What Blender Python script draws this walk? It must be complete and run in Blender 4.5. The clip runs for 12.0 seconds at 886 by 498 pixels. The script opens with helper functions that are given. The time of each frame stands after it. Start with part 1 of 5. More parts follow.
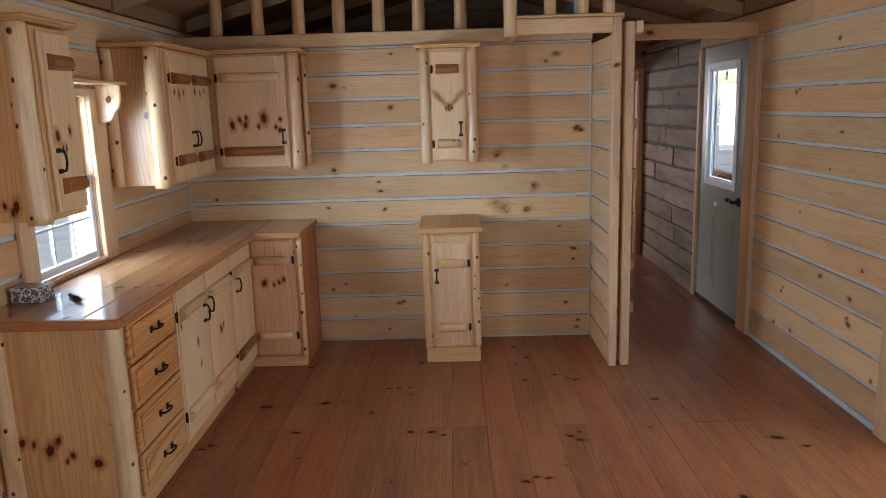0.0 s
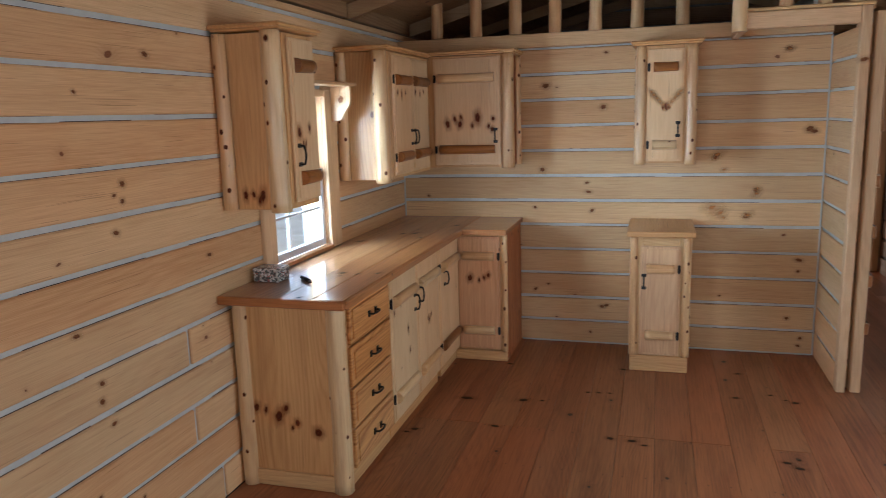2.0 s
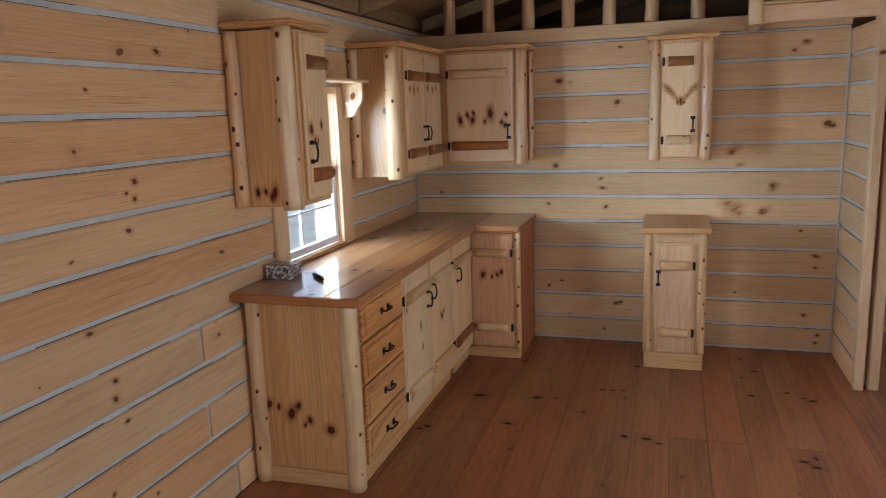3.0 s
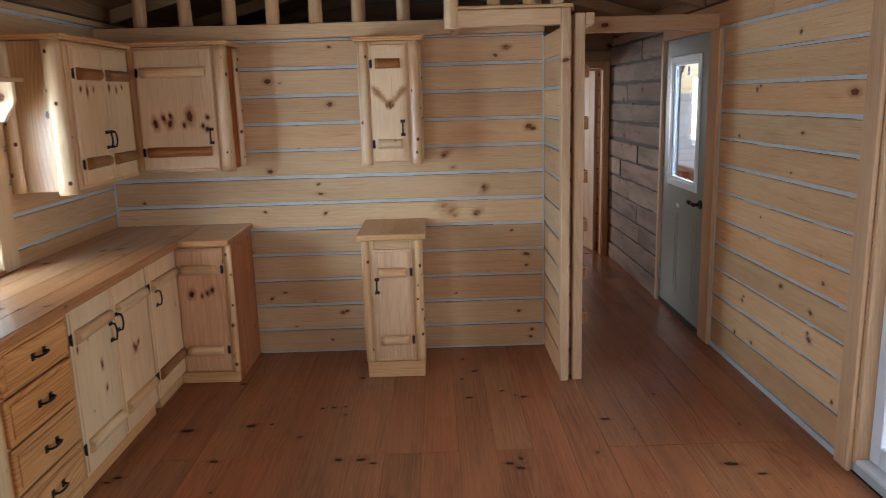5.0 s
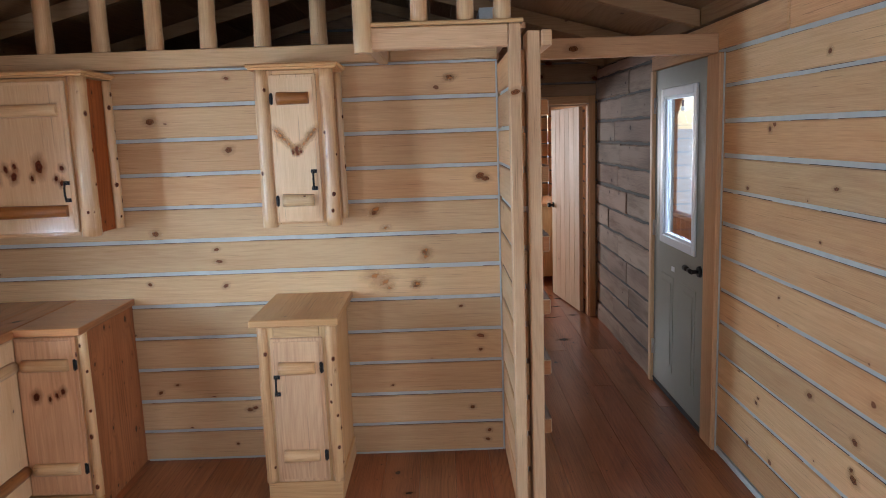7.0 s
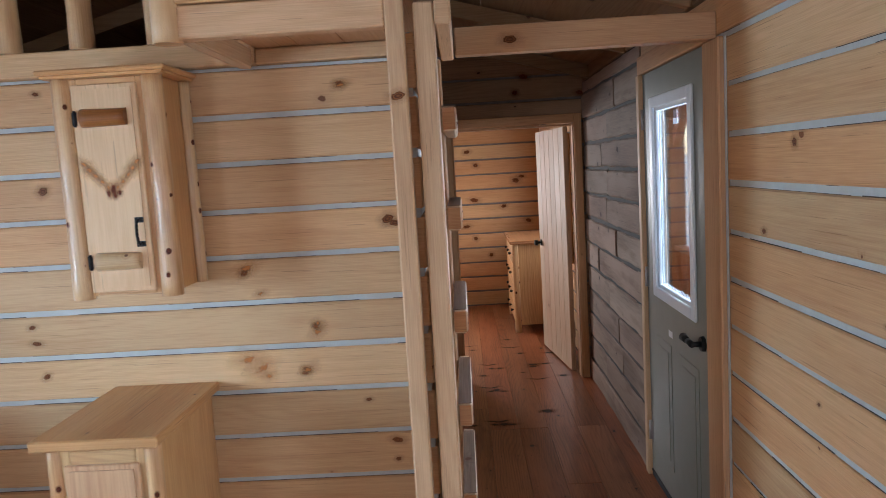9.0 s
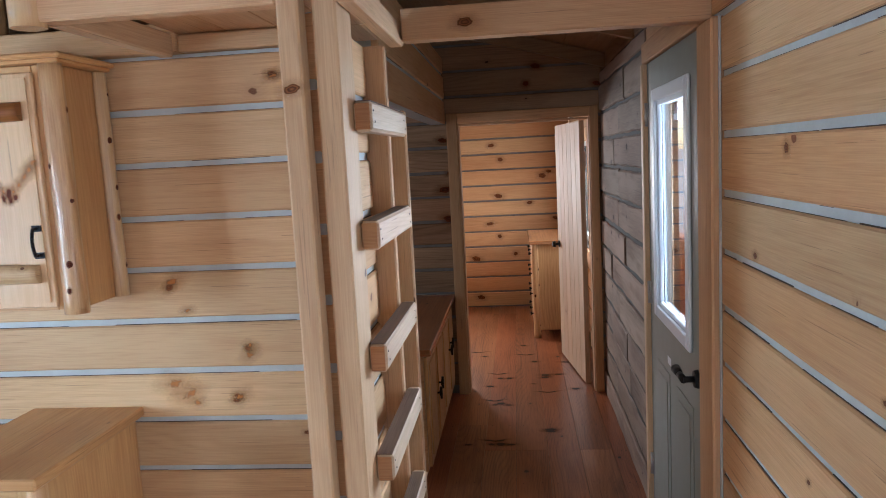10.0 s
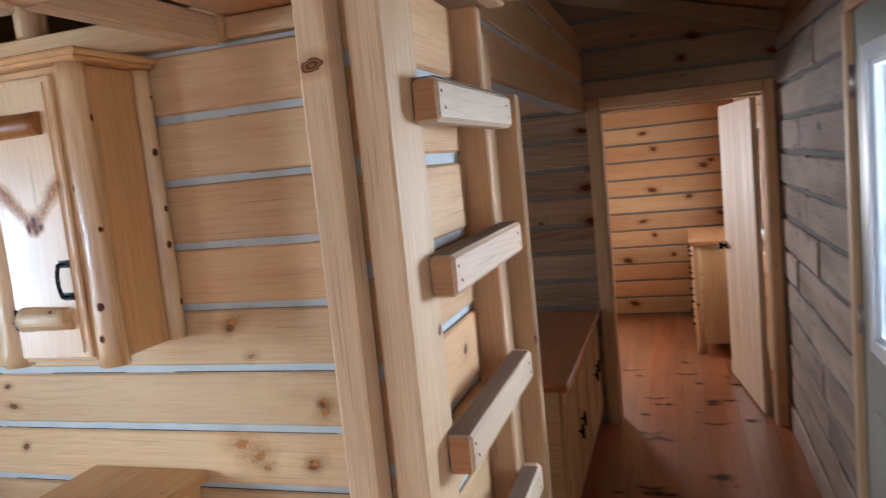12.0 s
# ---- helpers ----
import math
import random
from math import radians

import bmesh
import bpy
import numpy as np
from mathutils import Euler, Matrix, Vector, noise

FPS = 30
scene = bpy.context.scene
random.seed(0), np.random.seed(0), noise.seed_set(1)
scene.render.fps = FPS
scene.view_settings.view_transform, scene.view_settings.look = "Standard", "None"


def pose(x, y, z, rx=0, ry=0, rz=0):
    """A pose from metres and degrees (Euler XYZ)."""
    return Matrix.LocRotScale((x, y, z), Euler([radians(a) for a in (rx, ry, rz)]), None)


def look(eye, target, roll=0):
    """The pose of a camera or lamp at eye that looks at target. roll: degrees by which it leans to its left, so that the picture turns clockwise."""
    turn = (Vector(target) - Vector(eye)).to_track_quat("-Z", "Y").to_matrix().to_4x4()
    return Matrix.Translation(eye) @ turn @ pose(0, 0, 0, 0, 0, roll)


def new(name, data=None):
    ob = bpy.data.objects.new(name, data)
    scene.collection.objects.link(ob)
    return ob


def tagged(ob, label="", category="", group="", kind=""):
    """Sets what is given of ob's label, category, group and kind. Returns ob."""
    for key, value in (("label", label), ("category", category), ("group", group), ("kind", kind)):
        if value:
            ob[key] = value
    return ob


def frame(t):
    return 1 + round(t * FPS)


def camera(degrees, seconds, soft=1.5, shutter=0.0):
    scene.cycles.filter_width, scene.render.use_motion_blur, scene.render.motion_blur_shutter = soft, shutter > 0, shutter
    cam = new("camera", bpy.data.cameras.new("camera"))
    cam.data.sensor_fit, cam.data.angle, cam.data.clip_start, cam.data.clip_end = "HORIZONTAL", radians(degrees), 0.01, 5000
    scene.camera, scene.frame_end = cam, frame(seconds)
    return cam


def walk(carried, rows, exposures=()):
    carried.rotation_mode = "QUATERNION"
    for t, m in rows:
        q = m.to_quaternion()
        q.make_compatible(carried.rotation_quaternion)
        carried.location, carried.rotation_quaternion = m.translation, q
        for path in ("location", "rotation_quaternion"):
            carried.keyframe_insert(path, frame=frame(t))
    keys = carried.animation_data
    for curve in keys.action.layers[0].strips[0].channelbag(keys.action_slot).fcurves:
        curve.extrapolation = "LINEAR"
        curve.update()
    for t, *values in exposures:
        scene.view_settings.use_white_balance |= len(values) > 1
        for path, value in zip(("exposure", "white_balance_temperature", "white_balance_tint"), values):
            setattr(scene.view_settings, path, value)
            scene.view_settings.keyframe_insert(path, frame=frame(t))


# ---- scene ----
cam = camera(62.6, 12.0, soft=0.8, shutter=0.3)
PATH = [
    (0, (0.264, 0.239, 1.643), (0.234, 2.202, 1.26), -1.7),
    (0.5, (0.271, 0.24, 1.64), (0.222, 2.203, 1.26), -1.7),
    (1, (0.271, 0.233, 1.643), (0.125, 2.193, 1.271), -1.7),
    (1.5, (0.239, 0.228, 1.641), (-0.105, 2.164, 1.275), -1.7),
    (2, (0.21, 0.222, 1.636), (-0.348, 2.108, 1.271), -1.7),
    (2.5, (0.203, 0.227, 1.635), (-0.448, 2.081, 1.265), -1.8),
    (3, (0.21, 0.239, 1.636), (-0.383, 2.112, 1.262), -2.0),
    (3.5, (0.231, 0.244, 1.641), (-0.191, 2.16, 1.254), -2.3),
    (5.5, (0.614, 0.781, 1.677), (0.665, 2.739, 1.272), -1.5),
    (6, (0.686, 1.056, 1.681), (0.723, 3.022, 1.316), -1.4),
    (6.5, (0.802, 1.326, 1.692), (0.818, 3.297, 1.358), -1.4),
    (8.5, (1.288, 2.336, 1.669), (1.234, 4.32, 1.428), -3.6),
    (9, (1.407, 2.638, 1.659), (1.343, 4.624, 1.432), -3.4),
    (9.5, (1.57, 2.868, 1.677), (1.408, 4.848, 1.444), -3.1),
    (10, (1.736, 3.019, 1.682), (1.528, 4.993, 1.436), -3.0),
    (10.5, (1.761, 3.168, 1.687), (1.632, 5.147, 1.434), -2.9),
    (11, (1.724, 3.324, 1.693), (1.616, 5.3, 1.405), -3.2),
    (11.5, (1.717, 3.419, 1.681), (1.466, 5.378, 1.365), -4.9),
    (12, (1.749, 3.631, 1.687), (1.133, 5.52, 1.459), -5.7),
]
walk(cam, [(t, look(eye, target, roll)) for t, eye, target, roll in PATH], exposures=((0, 0.52, 5900, 10), (2.5, 0.54, 5950, 10), (3.5, 0.42, 5850, 10), (5.5, 0.58, 5850, 10), (6.5, 0.83, 5750, 10), (8.5, 0.8, 5600, 10), (11, 1.02, 5550, 10), (12, 1.02, 5650, 10)))

# ---- world, sun and daylight ----
world = bpy.data.worlds.new("sky")
scene.world = world
world.use_nodes = True
_n = world.node_tree.nodes
_sky = _n.new("ShaderNodeTexSky")
_sky.sky_type = "NISHITA"
_sky.sun_disc = False
_sky.sun_elevation = radians(42)
_sky.sun_rotation = radians(-14)
world.node_tree.links.new(_sky.outputs[0], _n["Background"].inputs[0])
_n["Background"].inputs[1].default_value = 0.12

sun = new("sun", bpy.data.lights.new("sun", "SUN"))
sun.data.energy, sun.data.angle, sun.data.color = 3.5, radians(0.5), (1.0, 0.94, 0.85)
sun.matrix_world = look((-0.24, 0.97, 0.9), (0, 0, 0))


def window_light(name, at, toward, wide, high, watts, colour=(0.82, 0.91, 1.0)):
    """Sky light that enters by a window's opening; also the added side and recess fills."""
    lamp = new(name, bpy.data.lights.new(name, "AREA"))
    lamp.data.shape, lamp.data.size, lamp.data.size_y = "RECTANGLE", wide, high
    lamp.data.energy, lamp.data.color = watts, colour
    lamp.matrix_world = look(at, toward)
    return lamp


LEFT, RIGHT, BACK, FRONT, FAR = -1.575, 2.32, 5.30, -2.6, 11.10
BED = 8.07   # hall side of the bedroom partition
MID = (LEFT + RIGHT) / 2
window_light("front_window_light", (-0.65, FRONT - 0.05, 1.35), (-0.65, 2, 1.2), 1.1, 1.1, 8)
window_light("front_window_light", (1.45, FRONT - 0.05, 1.35), (1.45, 2, 1.2), 1.1, 1.1, 8)
window_light("patio_door_light", (RIGHT + 0.5, 2.5, 1.1), (LEFT, 2.3, 0.9), 1.7, 1.9, 30)
window_light("kitchen_window_light", (LEFT - 0.5, 3.35, 1.45), (0.2, 4.75, 1.2), 1.1, 1.1, 80, (0.57, 0.79, 1.0))
window_light("kitchen_window_light", (LEFT - 0.75, 2.55, 1.42), (LEFT + 0.3, 4.2, 1.3), 1.0, 1.0, 45, (0.72, 0.87, 1.0))
window_light("door_glass_light", (RIGHT + 0.8, 6.6, 1.6), (1.45, 5.3, 0.8), 0.5, 0.9, 32, (0.72, 0.86, 1.0))
# Unseen side window behind the camera, added to brighten the right and back walls.
window_light("side_fill_light", (LEFT - 0.05, -0.9, 1.4), (2.0, 0.6, 1.1), 1.2, 1.05, 55)
window_light("bedroom_window_light", (0.0, FAR + 0.25, 1.4), (0.9, 8.4, 0.9), 0.8, 0.9, 58, (1.0, 0.96, 0.9))
window_light("bedroom_window_light", (RIGHT + 0.35, 9.68, 1.45), (0.6, 9.68, 0.7), 1.4, 0.9, 14, (1.0, 0.96, 0.9))
# No window is known here; added to lighten the dark utility recess.
window_light("recess_fill_light", (LEFT - 0.05, 6.6, 1.4), (1.2, 6.9, 0.9), 0.8, 0.9, 9)


# ---- materials ----
def material(name):
    m = bpy.data.materials.new(name)
    m.use_nodes = True
    t = m.node_tree
    return m, t.nodes, t.links, t.nodes["Principled BSDF"]


def ramp(nodes, stops):
    r = nodes.new("ShaderNodeValToRGB")
    e = r.color_ramp.elements
    while len(e) < len(stops):
        e.new(0.5)
    for k, (p, c) in enumerate(stops):
        e[k].position = p
        e[k].color = (*c, 1)
    return r


def calc(nodes, links, op, a, b=None, c=None):
    n = nodes.new("ShaderNodeMath")
    n.operation = op
    for k, v in enumerate((a, b, c)):
        if v is None:
            continue
        if isinstance(v, (int, float)):
            n.inputs[k].default_value = v
        else:
            links.new(v, n.inputs[k])
    return n.outputs[0]


def mixed(nodes, links, fac, a, b, kind="MIX"):
    n = nodes.new("ShaderNodeMix")
    n.data_type, n.blend_type = "RGBA", kind
    for k, v in ((0, fac), (6, a), (7, b)):
        if isinstance(v, (int, float)):
            n.inputs[k].default_value = v
        elif isinstance(v, tuple):
            n.inputs[k].default_value = (*v, 1)
        else:
            links.new(v, n.inputs[k])
    return n.outputs[2]


def wood(name, light, dark, knot=(0.10, 0.035, 0.015), rough=0.42, coat=0.0, knots=0.5, spread=0.25, size=0.075, ring=26.0, bump=0.15, grain=0.42, cell=1.0, polish=0.12, gloss=0.3, mottle=0.8, streak=0.45, smear=0.2, tint=0.12):
    """Sawn or peeled pine. UV: u runs along the grain, v across it, in metres."""
    m, N, L, P = material(name)
    uv = N.new("ShaderNodeUVMap")
    info = N.new("ShaderNodeObjectInfo")
    off = N.new("ShaderNodeVectorMath")
    off.operation = "MULTIPLY_ADD"
    comb = N.new("ShaderNodeCombineXYZ")
    L.new(calc(N, L, "MULTIPLY", info.outputs["Random"], 37.0), comb.inputs[0])
    L.new(calc(N, L, "MULTIPLY", info.outputs["Random"], 91.0), comb.inputs[1])
    off.inputs[1].default_value = (1, 1, 1)
    L.new(uv.outputs[0], off.inputs[0])
    L.new(comb.outputs[0], off.inputs[2])
    sep = N.new("ShaderNodeSeparateXYZ")
    L.new(off.outputs[0], sep.inputs[0])
    u, v = sep.outputs[0], sep.outputs[1]

    def field(su, sv, scale=1.0, detail=3.0):
        c = N.new("ShaderNodeCombineXYZ")
        L.new(calc(N, L, "MULTIPLY", u, su), c.inputs[0])
        L.new(calc(N, L, "MULTIPLY", v, sv), c.inputs[1])
        n = N.new("ShaderNodeTexNoise")
        n.noise_dimensions = "2D"
        n.inputs["Scale"].default_value, n.inputs["Detail"].default_value = scale, detail
        L.new(c.outputs[0], n.inputs["Vector"])
        return n.outputs[0]

    # knots: one in some of the cells
    c = N.new("ShaderNodeCombineXYZ")
    wob = field(30, 30, 1.0, 2.0)
    L.new(calc(N, L, "MULTIPLY_ADD", wob, 0.06, calc(N, L, "MULTIPLY", u, 2.9 * cell)), c.inputs[0])
    L.new(calc(N, L, "MULTIPLY_ADD", wob, 0.05, calc(N, L, "MULTIPLY", v, 4.2 * cell)), c.inputs[1])
    vor = N.new("ShaderNodeTexVoronoi")
    vor.voronoi_dimensions, vor.feature = "2D", "F1"
    vor.inputs["Scale"].default_value = 1.0
    L.new(c.outputs[0], vor.inputs["Vector"])
    sc = N.new("ShaderNodeSeparateColor")
    L.new(vor.outputs["Color"], sc.inputs[0])
    gate = calc(N, L, "LESS_THAN", sc.outputs[0], knots)
    big = calc(N, L, "MULTIPLY_ADD", calc(N, L, "MULTIPLY", sc.outputs[1], sc.outputs[1]), size, size * 0.32)
    d = calc(N, L, "DIVIDE", vor.outputs["Distance"], big)
    core = calc(N, L, "MULTIPLY", calc(N, L, "SUBTRACT", 1.0, d), 4.5)
    core = calc(N, L, "MULTIPLY", gate, calc(N, L, "MINIMUM", calc(N, L, "MAXIMUM", core, 0.0), 1.0))
    halo = calc(N, L, "MULTIPLY", gate, calc(N, L, "POWER", 2.718, calc(N, L, "MULTIPLY", calc(N, L, "MULTIPLY", d, d), -0.16)))
    # growth rings bend round the knots
    warp = field(0.55, 3.2, 1.0, 1.5)
    line = calc(N, L, "MULTIPLY_ADD", v, ring, calc(N, L, "MULTIPLY_ADD", warp, ring * 0.38, calc(N, L, "MULTIPLY", halo, 2.2)))
    wave = calc(N, L, "MULTIPLY_ADD", calc(N, L, "SINE", calc(N, L, "MULTIPLY", line, 6.2832)), 0.5, 0.5)
    wave = calc(N, L, "POWER", wave, 2.2)
    strength = field(0.4, 3.0, 1.0, 2.0)
    wave = calc(N, L, "MULTIPLY", wave, calc(N, L, "MULTIPLY", calc(N, L, "POWER", strength, 2.2), 2.0))
    fine = field(7, 330, 1.0, 3.0)
    broad = field(0.8, 4.5, 1.0, 3.0)
    lines = field(0.9, 75, 1.0, 4.0)
    tone = calc(N, L, "MULTIPLY_ADD", fine, 0.75, calc(N, L, "MULTIPLY_ADD", broad, mottle, calc(N, L, "MULTIPLY", wave, grain)))
    tone = calc(N, L, "MULTIPLY_ADD", lines, streak, tone)
    tone = calc(N, L, "SUBTRACT", tone, 0.19 + 0.5 * (mottle + streak))
    r = ramp(N, ((0.0, light), (0.85, dark)))
    L.new(tone, r.inputs[0])
    col = mixed(N, L, calc(N, L, "MULTIPLY", halo, 0.3), r.outputs[0], tuple(0.55 * a + 0.2 * b for a, b in zip(dark, knot)))
    # amber smudges, drawn out along the grain
    smudge = calc(N, L, "MULTIPLY", calc(N, L, "SUBTRACT", field(2.4, 13.0, 1.0, 4.0), 0.57), 5.5)
    smudge = calc(N, L, "MULTIPLY", calc(N, L, "MINIMUM", calc(N, L, "MAXIMUM", smudge, 0.0), 1.0), smear)
    col = mixed(N, L, smudge, col, (dark[0] * 1.0, dark[1] * 0.86, dark[2] * 0.7))
    # short hairline checks
    check = calc(N, L, "GREATER_THAN", field(2.0, 160.0, 1.0, 2.0), 0.735)
    col = mixed(N, L, calc(N, L, "MULTIPLY", check, 0.4), col, knot)
    kr = calc(N, L, "MULTIPLY_ADD", calc(N, L, "SINE", calc(N, L, "MULTIPLY", d, 15.0)), 0.05, 0.93)
    col = mixed(N, L, calc(N, L, "MULTIPLY", core, kr), col, knot)
    # board to board
    hsv = N.new("ShaderNodeHueSaturation")
    L.new(col, hsv.inputs["Color"])
    rnd = calc(N, L, "FRACT", calc(N, L, "MULTIPLY", info.outputs["Random"], 7.31))
    L.new(calc(N, L, "MULTIPLY_ADD", rnd, spread, 1.0 - spread * 0.55), hsv.inputs["Value"])
    rnd2 = calc(N, L, "FRACT", calc(N, L, "MULTIPLY", info.outputs["Random"], 23.7))
    L.new(calc(N, L, "MULTIPLY_ADD", rnd2, 0.012, 0.495), hsv.inputs["Hue"])
    L.new(calc(N, L, "MULTIPLY_ADD", rnd2, -tint, 1.0 + tint * 0.55), hsv.inputs["Saturation"])
    L.new(hsv.outputs[0], P.inputs["Base Color"])
    L.new(calc(N, L, "MULTIPLY_ADD", broad, 0.22, rough - 0.1), P.inputs["Roughness"])
    P.inputs["Coat Weight"].default_value, P.inputs["Coat Roughness"].default_value = coat, polish
    P.inputs["Specular IOR Level"].default_value = gloss
    b = N.new("ShaderNodeBump")
    b.inputs["Strength"].default_value, b.inputs["Distance"].default_value = bump, 0.004
    L.new(calc(N, L, "MULTIPLY_ADD", fine, 0.5, calc(N, L, "MULTIPLY_ADD", core, -0.6, calc(N, L, "MULTIPLY", broad, 0.8))), b.inputs["Height"])
    L.new(b.outputs[0], P.inputs["Normal"])
    return m


def plain(name, colour, rough=0.5, metal=0.0, vary=0.12, scale=14.0, bump=0.08, fine=180.0):
    m, N, L, P = material(name)
    co = N.new("ShaderNodeTexCoord")
    a = N.new("ShaderNodeTexNoise")
    a.inputs["Scale"].default_value, a.inputs["Detail"].default_value = scale, 4
    L.new(co.outputs["Object"], a.inputs["Vector"])
    g = N.new("ShaderNodeTexNoise")
    g.inputs["Scale"].default_value, g.inputs["Detail"].default_value = fine, 3
    L.new(co.outputs["Object"], g.inputs["Vector"])
    s = calc(N, L, "MULTIPLY_ADD", a.outputs[0], 0.7, calc(N, L, "MULTIPLY", g.outputs[0], 0.3))
    r = ramp(N, ((0.3, tuple(c * (1 - vary) for c in colour)), (0.7, tuple(min(1, c * (1 + vary)) for c in colour))))
    L.new(s, r.inputs[0])
    L.new(r.outputs[0], P.inputs["Base Color"])
    L.new(calc(N, L, "MULTIPLY_ADD", a.outputs[0], 0.2, rough - 0.1), P.inputs["Roughness"])
    P.inputs["Metallic"].default_value = metal
    b = N.new("ShaderNodeBump")
    b.inputs["Strength"].default_value, b.inputs["Distance"].default_value = bump, 0.003
    L.new(g.outputs[0], b.inputs["Height"])
    L.new(b.outputs[0], P.inputs["Normal"])
    return m


def glass(name):
    m, N, L, P = material(name)
    P.inputs["Base Color"].default_value = (0.96, 0.98, 0.98, 1)
    P.inputs["Roughness"].default_value = 0.02
    P.inputs["Transmission Weight"].default_value = 1.0
    P.inputs["IOR"].default_value = 1.45
    return m


WALL = wood("wall_pine", (0.68, 0.42, 0.213), (0.455, 0.23, 0.098), knot=(0.17, 0.062, 0.022), rough=0.55, knots=0.16, spread=0.26, grain=0.14, ring=42.0, size=0.042, gloss=0.2)
# Raw logs, greyed and darkened further: the hall's shade is in the colour.
RAWLOG_SHADED = wood("raw_rough_log_shaded", (0.34, 0.24, 0.175), (0.15, 0.10, 0.073), knot=(0.06, 0.03, 0.02), rough=0.8, knots=0.5, spread=0.45, grain=0.12, ring=36.0, bump=0.6, mottle=2.0, streak=0.3, smear=0.5, size=0.06)
# Rough logs, browned darker to put the dim upper hall's shade into colour.
BROWNLOG_SHADED = wood("brown_rough_log_shaded", (0.42, 0.262, 0.15), (0.18, 0.105, 0.055), knot=(0.04, 0.018, 0.01), rough=0.75, knots=0.35, spread=0.3, grain=0.4, ring=36.0, bump=0.4, mottle=1.2)
PALEPINE = wood("pale_door_pine", (0.62, 0.43, 0.275), (0.44, 0.28, 0.165), rough=0.55, knots=0.15, spread=0.14, grain=0.25, ring=44.0, size=0.04)
FLOOR = wood("floor_pine", (0.37, 0.134, 0.053), (0.112, 0.035, 0.0142), knot=(0.02, 0.007, 0.004), rough=0.36, coat=0.28, polish=0.2, gloss=0.3, knots=0.22, spread=0.2, size=0.045, grain=0.3, ring=60.0, mottle=0.8, streak=0.65, smear=0.3, tint=0.06)
CABINET = wood("cabinet_pine", (0.66, 0.385, 0.165), (0.40, 0.178, 0.06), knot=(0.10, 0.024, 0.007), rough=0.42, gloss=0.35, coat=0.12, knots=0.16, spread=0.16, grain=0.3, size=0.05, ring=48.0, streak=0.5)
DOORPINE = wood("door_pine", (0.73, 0.48, 0.26), (0.51, 0.275, 0.125), knot=(0.07, 0.02, 0.009), rough=0.36, coat=0.25, gloss=0.35, knots=0.12, spread=0.12, grain=0.16, size=0.04, ring=50.0)
ROSEPINE = wood("rosy_door_pine", (0.66, 0.385, 0.205), (0.42, 0.19, 0.085), knot=(0.08, 0.022, 0.01), rough=0.38, coat=0.2, gloss=0.35, knots=0.1, spread=0.12, grain=0.36, size=0.04, ring=46.0, streak=0.8)
DRAWERPINE = wood("drawer_pine", (0.64, 0.33, 0.125), (0.30, 0.115, 0.034), knot=(0.09, 0.022, 0.008), rough=0.4, coat=0.15, gloss=0.35, knots=0.1, spread=0.12, grain=0.75, size=0.04, ring=55.0, streak=0.9)
COUNTER = wood("counter_pine", (0.44, 0.18, 0.064), (0.20, 0.068, 0.022), knot=(0.045, 0.014, 0.007), rough=0.36, coat=0.9, polish=0.09, knots=0.3, spread=0.12, ring=50.0, size=0.05, grain=0.3, streak=0.8, smear=0.35)
CEDAR = wood("red_cedar", (0.42, 0.125, 0.036), (0.17, 0.042, 0.013), knot=(0.06, 0.014, 0.006), rough=0.5, gloss=0.15, knots=0.8, spread=0.1, cell=2.2, size=0.09, mottle=1.2)
LOGSKIN = wood("peeled_log", (0.71, 0.465, 0.235), (0.41, 0.20, 0.078), knot=(0.12, 0.035, 0.012), rough=0.36, gloss=0.4, coat=0.3, knots=0.22, spread=0.14, size=0.05, ring=14.0, bump=0.5, grain=0.4, cell=2.6, mottle=1.1, smear=0.4)
DARKLOG = wood("brown_log", (0.36, 0.145, 0.042), (0.14, 0.05, 0.016), rough=0.4, coat=0.2, knots=0.2, spread=0.35, ring=14.0, bump=0.3, cell=2.0, size=0.06, mottle=1.2)
SAWN = wood("sawn_pine", (0.69, 0.44, 0.245), (0.455, 0.24, 0.115), knot=(0.12, 0.045, 0.02), rough=0.55, gloss=0.2, knots=0.2, spread=0.22, grain=0.2, ring=42.0, size=0.045, streak=0.22, mottle=0.7)
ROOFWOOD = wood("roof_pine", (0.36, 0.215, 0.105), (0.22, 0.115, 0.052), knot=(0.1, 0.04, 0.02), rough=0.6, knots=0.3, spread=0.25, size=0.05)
ENDGRAIN = wood("sawn_end_grain", (0.50, 0.245, 0.115), (0.33, 0.14, 0.06), rough=0.75, gloss=0.1, knots=0.0, spread=0.1, ring=90.0, grain=0.4)
WEATHERED = wood("rough_rung_wood", (0.22, 0.145, 0.095), (0.09, 0.055, 0.036), rough=0.7, knots=0.3, spread=0.1, bump=0.5, mottle=1.3)


